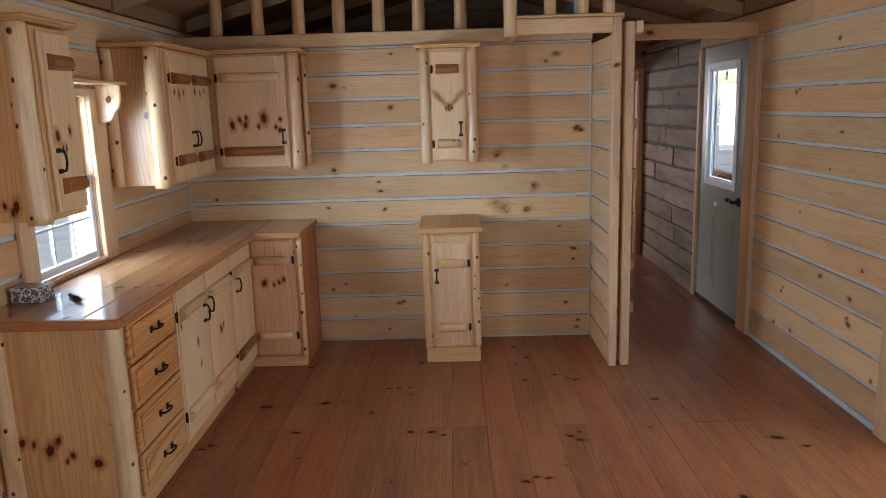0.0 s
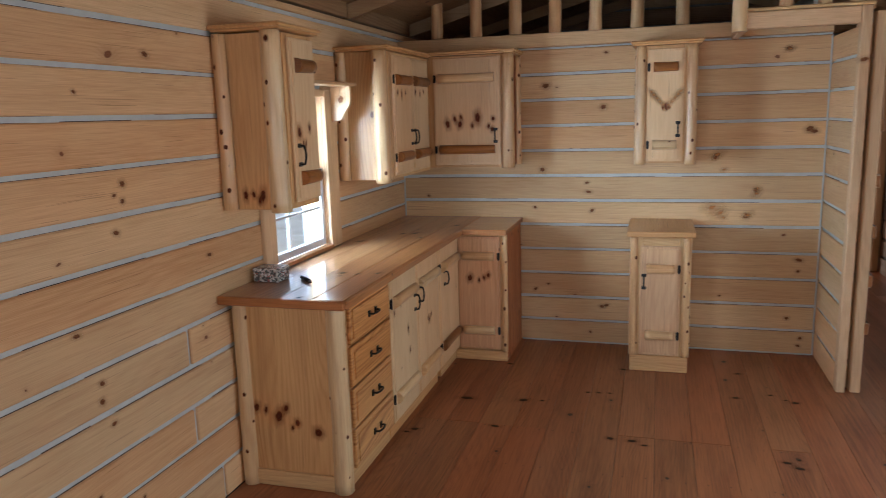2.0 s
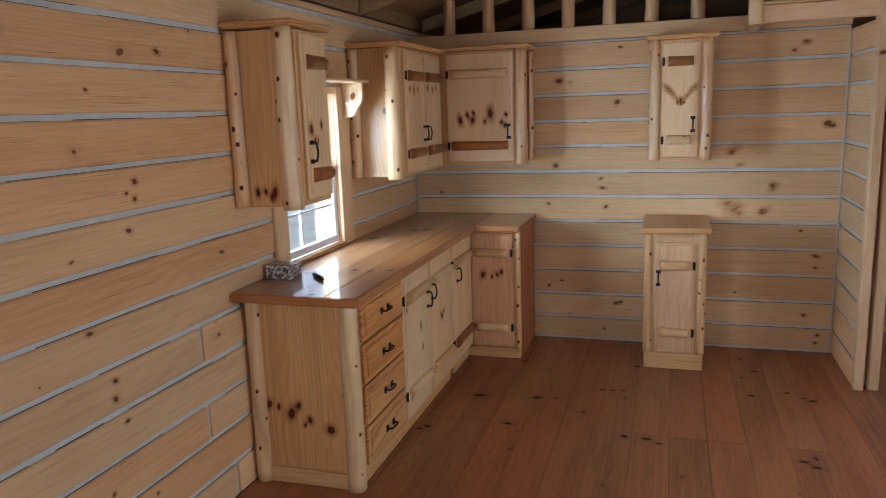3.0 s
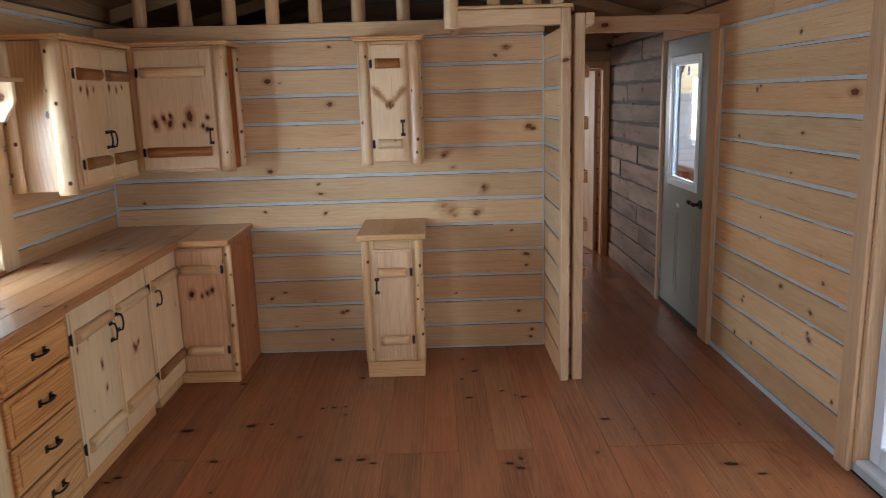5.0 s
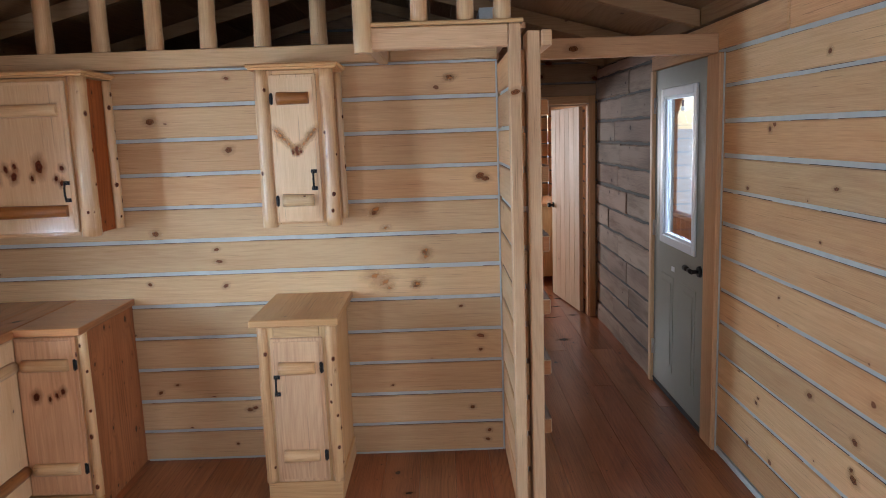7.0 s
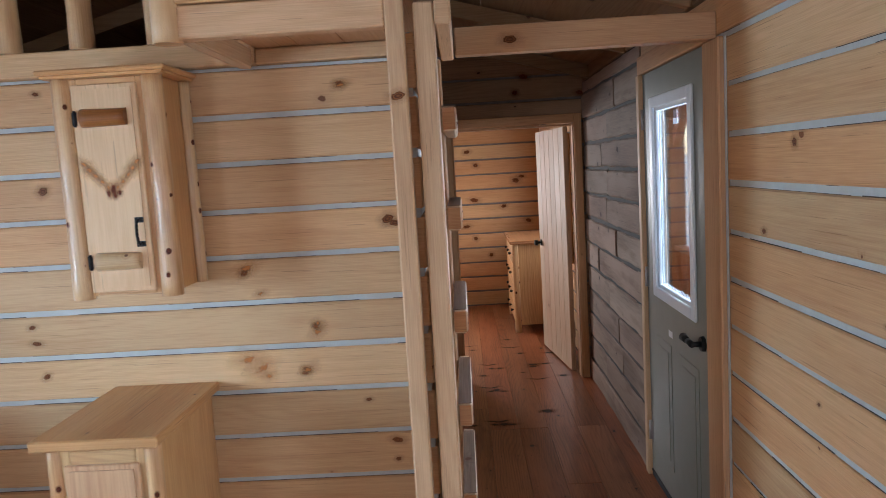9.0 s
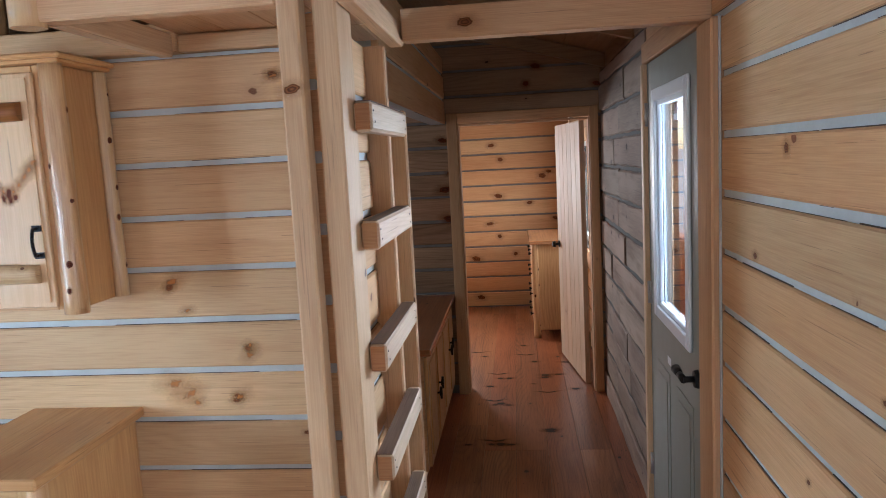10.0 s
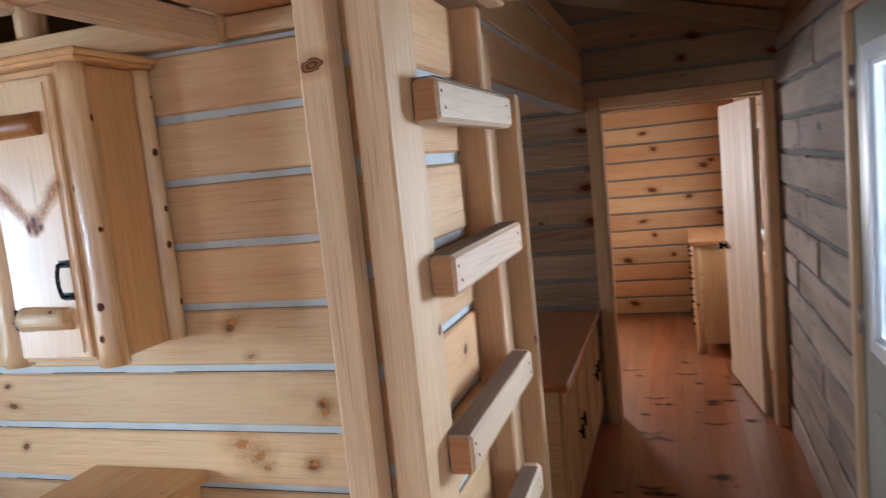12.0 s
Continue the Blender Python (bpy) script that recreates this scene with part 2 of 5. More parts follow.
def knot_wood(name, heart, ring_colour, halo, ragged=0.4, hard=7.0, cover=1.0, fade=0.3):
    """Knot: UV's v is the distance from its heart, 1 at its edge; beyond it a stain thins out."""
    m, N, L, P = material(name)
    uv = N.new("ShaderNodeUVMap")
    sep = N.new("ShaderNodeSeparateXYZ")
    L.new(uv.outputs[0], sep.inputs[0])
    co = N.new("ShaderNodeTexCoord")
    n = N.new("ShaderNodeTexNoise")
    n.inputs["Scale"].default_value, n.inputs["Detail"].default_value = 140, 4
    L.new(co.outputs["Object"], n.inputs["Vector"])
    v = calc(N, L, "ADD", sep.outputs[1], calc(N, L, "MULTIPLY_ADD", n.outputs[0], ragged, -0.5 * ragged))
    r = ramp(N, ((0.0, heart), (0.28, ring_colour), (0.36, heart), (0.5, ring_colour), (0.6, halo), (1.0, halo)))
    L.new(calc(N, L, "MULTIPLY", v, 0.55), r.inputs[0])
    L.new(r.outputs[0], P.inputs["Base Color"])
    P.inputs["Roughness"].default_value = 0.5
    P.inputs["Specular IOR Level"].default_value = 0.12
    solid = calc(N, L, "MULTIPLY", calc(N, L, "SUBTRACT", 1.12, v), hard)
    stain = calc(N, L, "MULTIPLY", calc(N, L, "SUBTRACT", 2.7, v), fade)
    a = calc(N, L, "MAXIMUM", calc(N, L, "MAXIMUM", solid, stain), 0.0)
    L.new(calc(N, L, "MULTIPLY", calc(N, L, "MINIMUM", a, 1.0), cover), P.inputs["Alpha"])
    return m


KNOT = knot_wood("dark_knot", (0.16, 0.036, 0.011), (0.03, 0.008, 0.004), (0.45, 0.125, 0.03), fade=0.3)
KNOT_BROWN = knot_wood("brown_knot", (0.27, 0.1, 0.03), (0.06, 0.018, 0.007), (0.52, 0.235, 0.07), fade=0.17)
SMUDGE = knot_wood("amber_smudge", (0.56, 0.24, 0.07), (0.46, 0.17, 0.045), (0.62, 0.33, 0.12), ragged=1.6, hard=1.2, cover=0.7, fade=0.22)
KNOT_FLOOR = knot_wood("floor_knot", (0.03, 0.011, 0.006), (0.012, 0.005, 0.003), (0.13, 0.045, 0.018), fade=0.16)
CHINK = plain("grey_chinking", (0.49, 0.51, 0.485), 0.75, vary=0.1, bump=0.2)
OPENJOINT = plain("dark_open_joint", (0.075, 0.068, 0.06), 0.85, vary=0.3)
GREYJOINT = plain("grey_brown_joint", (0.2, 0.185, 0.165), 0.85, vary=0.2)
CRACK = plain("dark_crack", (0.09, 0.062, 0.042), 0.9, vary=0.4)
IRON = plain("black_iron", (0.018, 0.017, 0.016), 0.45, 0.6, vary=0.3)
VINYL = plain("white_vinyl", (0.7, 0.715, 0.73), 0.35, vary=0.03, bump=0.02)
DOORPAINT = plain("sage_grey_paint", (0.215, 0.215, 0.17), 0.42, vary=0.05, bump=0.06)
GLASS = glass("window_glass")
PORCH = wood("stained_porch_timber", (0.42, 0.12, 0.035), (0.22, 0.055, 0.018), rough=0.5, knots=0.3)
STEEL = plain("steel_hinge", (0.55, 0.53, 0.5), 0.35, 0.9)
RUBBER = plain("black_weatherstrip", (0.02, 0.02, 0.02), 0.7)

# ---- shapes ----
rng = random.Random(7)


def shape():
    bm = bmesh.new()
    bm.loops.layers.uv.new("UVMap")
    return bm


def grain_uv(bm, faces, axis, shift=None):
    """UV in metres with u along the grain's axis."""
    lay = bm.loops.layers.uv.active
    su, sv = shift if shift else (rng.uniform(0, 40), rng.uniform(0, 40))
    for f in faces:
        f.normal_update()
        n = f.normal
        major = max(range(3), key=lambda k: abs(n[k]))
        for lp in f.loops:
            p = lp.vert.co
            if major == axis:
                a, b = [k for k in range(3) if k != axis]
                lp[lay].uv = (su + p[a] * 0.12, sv + p[b])
            else:
                other = [k for k in range(3) if k not in (axis, major)][0]
                lp[lay].uv = (su + p[axis], sv + p[other] + 0.3 * major)


def box(bm, x0, x1, y0, y1, z0, z1, bevel=0.003, axis=None, segs=1):
    """A box with eased edges. The grain runs along its longest side or the axis given."""
    vs = [bm.verts.new((x, y, z)) for x in (x0, x1) for y in (y0, y1) for z in (z0, z1)]
    quads = ((0, 1, 3, 2), (4, 6, 7, 5), (0, 4, 5, 1), (2, 3, 7, 6), (0, 2, 6, 4), (1, 5, 7, 3))
    faces = [bm.faces.new([vs[i] for i in q]) for q in quads]
    dims = (x1 - x0, y1 - y0, z1 - z0)
    if axis is None:
        axis = max(range(3), key=lambda k: dims[k])
    if bevel and min(dims) > 2.2 * bevel:
        es = list({e for f in faces for e in f.edges})
        res = bmesh.ops.bevel(bm, geom=es, offset=bevel, segments=segs, affect="EDGES", profile=0.6)
        faces = list({f for f in res["faces"]} | {f for v in res["verts"] for f in v.link_faces})
    grain_uv(bm, faces, axis)
    return faces


def rod(bm, p, q, r0, r1=None, sides=14, rough=0.0, half=None, rings=1, caps=True):
    """A round log from p to q, with an uneven skin if rough; half: the way that its rounded side faces, for a half log."""
    p, q = Vector(p), Vector(q)
    r1 = r0 if r1 is None else r1
    ax = (q - p).normalized()
    ref = Vector(half) if half else (Vector((0, 0, 1)) if abs(ax.z) < 0.9 else Vector((1, 0, 0)))
    e1 = (ref - ax * ref.dot(ax)).normalized()
    e2 = ax.cross(e1)
    span = math.pi if half else 2 * math.pi
    count = sides + 1 if half else sides
    seed = rng.uniform(0, 100)
    lay = bm.loops.layers.uv.active
    grid = []
    n = max(rings, 1)
    for k in range(n + 1):
        s = k / n
        c = p.lerp(q, s)
        row = []
        for i in range(count):
            a = (-math.pi / 2 + span * i / sides) if half else span * i / sides
            r = r0 + (r1 - r0) * s
            if rough:
                r *= 1 + rough * noise.noise(Vector((math.cos(a) * 1.3 + seed, math.sin(a) * 1.3, s * (q - p).length * 5)))
                r *= 1 + rough * 0.5 * noise.noise(Vector((math.cos(a) * 3 + seed, math.sin(a) * 3 + 9, s * (q - p).length * 14)))
            row.append(bm.verts.new(c + (e1 * math.cos(a) + e2 * math.sin(a)) * r))
        grid.append(row)
    su, sv = rng.uniform(0, 40), rng.uniform(0, 40)
    length = (q - p).length
    for k in range(n):
        for i in range(sides):
            j = (i + 1) % count
            f = bm.faces.new((grid[k][i], grid[k][j], grid[k + 1][j], grid[k + 1][i]))
            f.smooth = True
            uvs = ((k, i), (k, i + 1), (k + 1, i + 1), (k + 1, i))
            for lp, (kk, ii) in zip(f.loops, uvs):
                lp[lay].uv = (su + length * kk / n, sv + r0 * span * ii / sides)
    ends = [list(reversed(grid[0])), grid[-1]] if caps else []
    back = []
    if half:
        for k in range(n):
            back.append(bm.faces.new((grid[k + 1][0], grid[k + 1][-1], grid[k][-1], grid[k][0])))
    for loop in ends:
        back.append(bm.faces.new(loop))
    for f in back:
        f.normal_update()
        for lp in f.loops:
            d = lp.vert.co - p
            lp[lay].uv = (su + d.dot(ax) + d.dot(e1) * 0.12, sv + d.dot(e2))


def prism(bm, outline, lift, axis=None):
    """Extrudes a flat outline by the vector lift."""
    a = [bm.verts.new(p) for p in outline]
    b = [bm.verts.new(Vector(p) + Vector(lift)) for p in outline]
    fs = [bm.faces.new(list(reversed(a))), bm.faces.new(b)]
    for i in range(len(a)):
        j = (i + 1) % len(a)
        fs.append(bm.faces.new((a[i], a[j], b[j], b[i])))
    bmesh.ops.recalc_face_normals(bm, faces=fs)
    grain_uv(bm, fs, 0 if axis is None else axis)
    return fs


def link(name, bm, mat, parent=None, label=""):
    me = bpy.data.meshes.new(name)
    bm.to_mesh(me)
    bm.free()
    me.materials.append(mat)
    ob = new(name, me)
    if parent:
        ob.parent = parent
    if label:
        ob["label"] = label
    return ob


def part(name, bm, mat, parent, label=""):
    return link(name, bm, mat, parent, label)


def slab(name, mat, parent, x0, x1, y0, y1, z0, z1, bevel=0.003, axis=None, label=""):
    bm = shape()
    box(bm, x0, x1, y0, y1, z0, z1, bevel, axis)
    return part(name, bm, mat, parent, label)


def thing(name, at, label, category, group=""):
    e = new(name)
    e.empty_display_size = 0.1
    e.location = at
    return tagged(e, label, category, group)


# ---- log walls ----
PITCH, JOINT, FIRST = 0.170, 0.020, 0.0


def wavy_log(bm, y0, y1, x0, x1, lo, hi):
    """A rough-sawn log along y whose edges and face wander, as bark-edged logs do."""
    n = max(4, int((y1 - y0) / 0.06))
    seed = rng.uniform(0, 50)
    rings = []
    for k in range(n + 1):
        y = y0 + (y1 - y0) * k / n
        a = 0.009 * noise.noise(Vector((seed, y * 5, 0))) + 0.004 * noise.noise(Vector((seed, y * 19, 3)))
        b = 0.010 * noise.noise(Vector((seed + 9, y * 5, 0))) + 0.004 * noise.noise(Vector((seed + 9, y * 19, 3)))
        c = 0.005 * noise.noise(Vector((seed + 20, y * 4, 0)))
        e = 0.007 if x1 < x0 else -0.007
        rings.append([bm.verts.new(v) for v in ((x0, y, lo + a), (x1 + e + c, y, lo + a), (x1 + c, y, lo + a + 0.009), (x1 + c, y, hi + b - 0.009), (x1 + e + c, y, hi + b), (x0, y, hi + b))])
    faces = [bm.faces.new((p[i], p[(i + 1) % 6], q[(i + 1) % 6], q[i])) for p, q in zip(rings, rings[1:]) for i in range(6)]
    faces += [bm.faces.new(rings[0]), bm.faces.new(list(reversed(rings[-1])))]
    bmesh.ops.recalc_face_normals(bm, faces=faces)
    grain_uv(bm, faces, 1)


def log_wall(name, along, face, inward, thick, u0, u1, z1, label, openings=(), joints=(), mat=None, z0=0.0, pitch=PITCH, first=FIRST, fill=None, gap=JOINT, rough=0.001, butt=0.008):
    """A wall of squared logs laid in courses with grey chinking between. along: 'x' or 'y'; face: the plane of the room side;
    inward: +1 or -1, the way that side faces."""
    def place(bm, a0, a1, d0, d1, h0, h1, bevel, axis=None):
        d0, d1 = sorted((face + d0 * inward, face + d1 * inward))
        if along == "x":
            box(bm, a0, a1, d0, d1, h0, h1, bevel, 0 if axis is None else axis)
        else:
            box(bm, d0, d1, a0, a1, h0, h1, bevel, 1 if axis is None else axis)

    bm = shape()
    cuts = sorted({u0, u1, *[o[0] for o in openings], *[o[1] for o in openings]})
    for a, b in zip(cuts, cuts[1:]):
        m = (a + b) / 2
        holes = sorted((o[2], o[3]) for o in openings if o[0] < m < o[1])
        z = z0
        for lo, hi in holes:
            if lo > z + 0.01:
                place(bm, a, b, -thick, -0.011, z, lo, 0)
            z = hi
        if z < z1:
            place(bm, a + 0.003 * (a == u0), b - 0.003 * (b == u1), -thick, -0.011, z, z1, 0)
    wall = link(name, bm, fill or CHINK)
    tagged(wall, label, "wall", kind="structure")
    k = 0
    z = first
    logs = []
    while z < z1 - 0.03:
        lo, hi = max(z + gap / 2, z0), min(z + pitch - gap / 2, z1)
        if hi - lo > 0.02:
            spans = [(u0, u1)]
            for o in openings:
                if o[2] < hi - 0.005 and o[3] > lo + 0.005:
                    spans = [s for a, b in spans for s in ((a, min(b, o[0])), (max(a, o[1]), b)) if s[1] - s[0] > 0.015]
            for a, b in spans:
                ends = [a] + sorted(j for c, j in joints if c == k and a < j < b) + [b]
                for e, (s, t) in enumerate(zip(ends, ends[1:])):
                    logs.append((s + (butt if e else 0), t - (butt if e < len(ends) - 2 else 0), lo + rng.uniform(-0.002, 0.002), hi + rng.uniform(-0.003, 0.002)))
        z += pitch
        k += 1
    cracks = shape()
    for s, t, lo, hi in logs:
        # a dark shrinkage line runs along most of each log's top edge, and here and there along its foot
        u = s + rng.uniform(0, 0.25)
        while u < t - 0.05:
            w = min(rng.uniform(0.15, 1.3), t - u)
            h = rng.uniform(0.0008, 0.0028)
            place(cracks, u, u + w, -0.0112, -0.0085, hi - 0.004, hi + h, 0)
            u += w + rng.uniform(0.0, 0.35)
        u = s + rng.uniform(0, 1.0)
        while u < t - 0.08:
            w = min(rng.uniform(0.06, 0.4), t - u)
            h = rng.uniform(0.0008, 0.002)
            place(cracks, u, u + w, -0.0112, -0.0088, lo - h, lo + 0.004, 0)
            u += w + rng.uniform(0.2, 1.4)
    crack = part("shrinkage_crack", cracks, CRACK, wall, "thin dark cracks along the chinking")
    crack["kind"] = "stuff"
    for s, t, lo, hi in logs:
        bm = shape()
        if rough > 0.004:
            wavy_log(bm, s, t, face - 0.03 * inward, face + rng.uniform(-rough, rough) * inward, lo, hi)
        else:
            place(bm, s, t, -0.03, rng.uniform(-rough, rough), lo, hi, 0.005)
        part("log", bm, mat or WALL, wall)
    return wall


# ---- large structure ----
TOP = 2.20
SLOPE = 0.27
RIDGE = TOP + SLOPE * (MID - LEFT)
# Only the kitchen opening is known; the other two let added light in.
wall_left = log_wall("wall_left", "y", LEFT, 1, 0.16, FRONT, FAR, TOP, "pine log wall with grey chinking behind the kitchen counter",
                     openings=((3.325, 3.985, 0.905, 1.765), (-1.5, -0.3, 0.87, 1.93), (6.2, 7.0, 0.95, 1.85)), pitch=0.1664, first=-0.009, joints=((13, 3.2), (4, 2.63), (2, 2.63), (0, 2.79), (9, 1.3), (6, 0.9), (1, 1.9), (3, 6.2), (8, -0.6)))
wall_right = log_wall("wall_right", "y", RIGHT, -1, 0.16, FRONT, 6.35, TOP, "pine log wall with grey chinking beside the hall", pitch=0.168, first=0.03,
                      openings=((5.34, 6.35, 0.0, 2.04), (1.58, 3.49, 0.05, 2.03)), joints=((12, 4.55), (5, 0.4), (9, -0.7)))
wall_hall = log_wall("wall_hall", "y", RIGHT - 0.012, -1, 0.148, 6.352, BED, TOP, "rough unfinished log wall with dark open joints in the hall, its grey partly painted shade", mat=RAWLOG_SHADED, fill=OPENJOINT, pitch=0.178, first=-0.023,
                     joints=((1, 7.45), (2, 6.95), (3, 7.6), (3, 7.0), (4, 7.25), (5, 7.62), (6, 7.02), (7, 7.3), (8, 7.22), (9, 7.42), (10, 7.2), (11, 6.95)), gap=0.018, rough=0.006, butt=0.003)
wall_bedroom_right = log_wall("wall_bedroom_right", "y", RIGHT, -1, 0.16, BED + 0.002, FAR, TOP, "pine log wall with grey chinking in the bedroom", openings=((8.93, 10.43, 0.85, 1.78),), fill=GREYJOINT)
wall_back = log_wall("wall_kitchen_back", "x", BACK, -1, 0.14, LEFT, 1.225, 2.055, "pine log partition with grey chinking at the kitchen's back", pitch=0.172, first=-0.012)
wall_stub = log_wall("wall_stub", "y", 1.225, -1, 0.022, 4.70, BACK - 0.001, 2.03, "short pine log partition that carries the ladder", pitch=0.172, first=-0.012)
wall_stub_hall = log_wall("wall_stub_hall", "y", 1.294, 1, 0.044, 4.702, 5.238, 2.03, "hall side of the short log partition")
wall_stub_end = log_wall("wall_stub_end", "y", 1.264, 1, 0.014, 5.24, 5.64, 2.03, "log partition behind the pale planks in the hall")
wall_bedroom = log_wall("wall_bedroom", "x", BED, -1, 0.13, LEFT, RIGHT, 2.9, "rough unfinished pine log partition with the bedroom doorway, its brown partly painted shade", mat=BROWNLOG_SHADED, fill=GREYJOINT,
                        openings=((1.338, 2.245, 0.0, 1.925),), first=0.055)
wall_far = log_wall("wall_far", "x", FAR, -1, 0.16, LEFT, RIGHT, 2.9, "pine log wall at the bedroom's end", openings=((-0.45, 0.45, 0.9, 1.85),), fill=GREYJOINT)
wall_front = log_wall("wall_front", "x", FRONT, 1, 0.16, LEFT, RIGHT, 2.9, "pine log wall at the cabin's front", openings=((-1.2, -0.1, 0.8, 1.9), (0.9, 2.0, 0.8, 1.9)))
wall_recess = log_wall("wall_recess", "x", 5.445, 1, 0.012, LEFT, 1.225, 2.055, "pine log partition inside the utility recess")
header_wall = log_wall("wall_recess_header", "y", 1.264, 1, 0.10, 5.66, BED - 0.001, 2.36, "log header over the utility recess", z0=1.915, first=0.035)

for x0, x1, y0, y1 in ((1.215, 1.2242, BACK - 0.006, BACK - 0.001), (LEFT + 0.001, LEFT + 0.012, BACK - 0.006, BACK - 0.001), (RIGHT - 0.006, RIGHT - 0.001, 5.176, 5.193)):
    bm = shape()
    box(bm, x0, x1, y0, y1, 0.0, 2.04, 0.002)
    tagged(link("trim", bm, CHINK), "grey chinking bead in the wall corner", "chinking", kind="structure")
for x0, x1, y0, y1, z in ((RIGHT - 0.004, RIGHT + 0.009, 3.61, 5.174, 0.034), (RIGHT - 0.004, RIGHT + 0.009, FRONT, 1.46, 0.034), (-0.70, 1.214, BACK - 0.009, BACK - 0.002, 0.011)):
    bm = shape()
    box(bm, x0, x1, y0, y1, 0.0, z, 0.003)
    tagged(link("trim", bm, CHINK), "grey chinking bead along the foot of the wall", "chinking", kind="structure")
bm = shape()
box(bm, LEFT - 0.2, RIGHT + 0.2, FRONT - 0.2, FAR + 0.2, -0.22, -0.022, 0)
floor = tagged(link("floor", bm, RUBBER), "varnished reddish pine plank floor with dark knots", "floor", kind="structure")

# roof: sheathing boards in one mesh a side, then rafters and loft
for side in (-1, 1):
    bm = shape()
    n = 13
    for k in range(n):
        a, b = k / n, (k + 1) / n
        half = (RIGHT - LEFT) / 2 + 0.25
        xa, xb = MID + side * half * (1 - a), MID + side * half * (1 - b)
        za, zb = RIDGE + 0.10 - SLOPE * abs(xa - MID), RIDGE + 0.10 - SLOPE * abs(xb - MID)
        gap = 0.003 * side
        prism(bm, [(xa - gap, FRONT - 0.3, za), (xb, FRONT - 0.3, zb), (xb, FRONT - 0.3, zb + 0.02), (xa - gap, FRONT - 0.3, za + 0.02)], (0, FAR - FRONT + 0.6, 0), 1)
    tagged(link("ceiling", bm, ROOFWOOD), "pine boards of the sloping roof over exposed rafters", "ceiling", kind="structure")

RAFTERS = [4.40 + 1.14 * k for k in range(-6, 6)]
for side in (-1, 1):
    for y in RAFTERS:
        half = (RIGHT - LEFT) / 2 - 0.005
        xa = MID + side * half
        za = RIDGE + 0.005 - SLOPE * half
        bm = shape()
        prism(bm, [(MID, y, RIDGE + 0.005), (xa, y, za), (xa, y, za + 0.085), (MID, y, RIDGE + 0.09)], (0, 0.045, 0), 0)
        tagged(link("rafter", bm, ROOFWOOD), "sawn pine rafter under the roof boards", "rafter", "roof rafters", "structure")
bm = shape()
for side in (-1, 1):
    x = LEFT if side < 0 else RIGHT
    ys = [FRONT] + RAFTERS + [FAR]
    for a, b in zip(ys, ys[1:]):
        s = a + (0.047 if a != FRONT else 0)
        x0 = x if side > 0 else x - 0.16
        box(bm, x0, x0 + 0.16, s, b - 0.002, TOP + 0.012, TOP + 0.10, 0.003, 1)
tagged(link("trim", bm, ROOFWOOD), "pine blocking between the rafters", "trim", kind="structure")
bm = shape()
for y0, y1 in ((FRONT - 0.16, FRONT), (FAR, FAR + 0.16)):
    prism(bm, [(LEFT, y0, 2.15), (RIGHT, y0, 2.15), (RIGHT, y0, TOP + 0.1), (MID, y0, RIDGE + 0.12), (LEFT, y0, TOP + 0.1)], (0, y1 - y0, 0), 0)
tagged(link("trim", bm, ROOFWOOD), "pine gable boards", "trim", kind="structure")

# loft floor, open to the room
bm = shape()
for k in range(18):
    x0 = LEFT + k * 0.162
    if x0 < 1.3:
        box(bm, x0 + 0.001, min(x0 + 0.16, 1.264), BACK + 0.05, BED - 0.001, 2.115, 2.14, 0.002, 1)
for k in range(4):
    x0 = 0.69 + k * 0.163
    box(bm, x0, min(x0 + 0.161, 1.30), 4.70, BACK + 0.049, 2.115, 2.14, 0.002, 1)
tagged(link("ceiling_loft", bm, SAWN), "loft floor boards over the back rooms", "ceiling", kind="structure")


def lumber(name, x0, x1, y0, y1, z0, z1, label, category, mat=None, axis=None, bevel=0.005, group=""):
    bm = shape()
    box(bm, x0, x1, y0, y1, z0, z1, bevel, axis)
    return tagged(link(name, bm, mat or SAWN), label, category, group)


lumber("loft_beam", LEFT, 0.69, BACK - 0.035, BACK + 0.05, 2.058, 2.146, "pine beam along the loft's edge", "beam", WALL)
lumber("loft_beam", 0.692, 1.225, BACK - 0.02, BACK + 0.05, 2.058, 2.112, "short pine beam under the loft landing", "beam", WALL)
lumber("fascia_board", 0.66, 1.220, 4.64, 4.698, 2.04, 2.128, "pine fascia board on the loft landing's edge", "board", SAWN)
lumber("landing_joist", 0.64, 0.685, 4.70, BACK - 0.036, 2.04, 2.112, "pine joist at the landing's side", "joist", SAWN)
lumber("cap_board", 0.66, 1.285, 4.63, 4.70, 2.131, 2.148, "thin pine cap board on the landing's edge", "board", CABINET)
lumber("wall_post", 1.222, 1.272, 4.635, 4.698, 0.0, 2.13, "sawn pine post at the partition's end", "post", SAWN, 2)
lumber("hall_beam", 1.405, RIGHT, 5.27, 5.34, 2.042, 2.138, "sawn pine beam across the hall's entrance", "beam", SAWN)
ladder = thing("ladder", (1.30, 4.64, 0.0), "fixed pine loft ladder with nailed rungs in the hall", "ladder")
slab("stile", SAWN, ladder, -0.002, 0.053, 0.012, 0.165, 0.0, 2.10, 0.005, 2)
slab("stile", SAWN, ladder, -0.034, 0.053, 0.605, 0.648, 0.0, 2.03, 0.005, 2)
slab("head_board", SAWN, ladder, 0.055, 0.10, 0.0, 0.70, 2.035, 2.10, 0.005, 1)
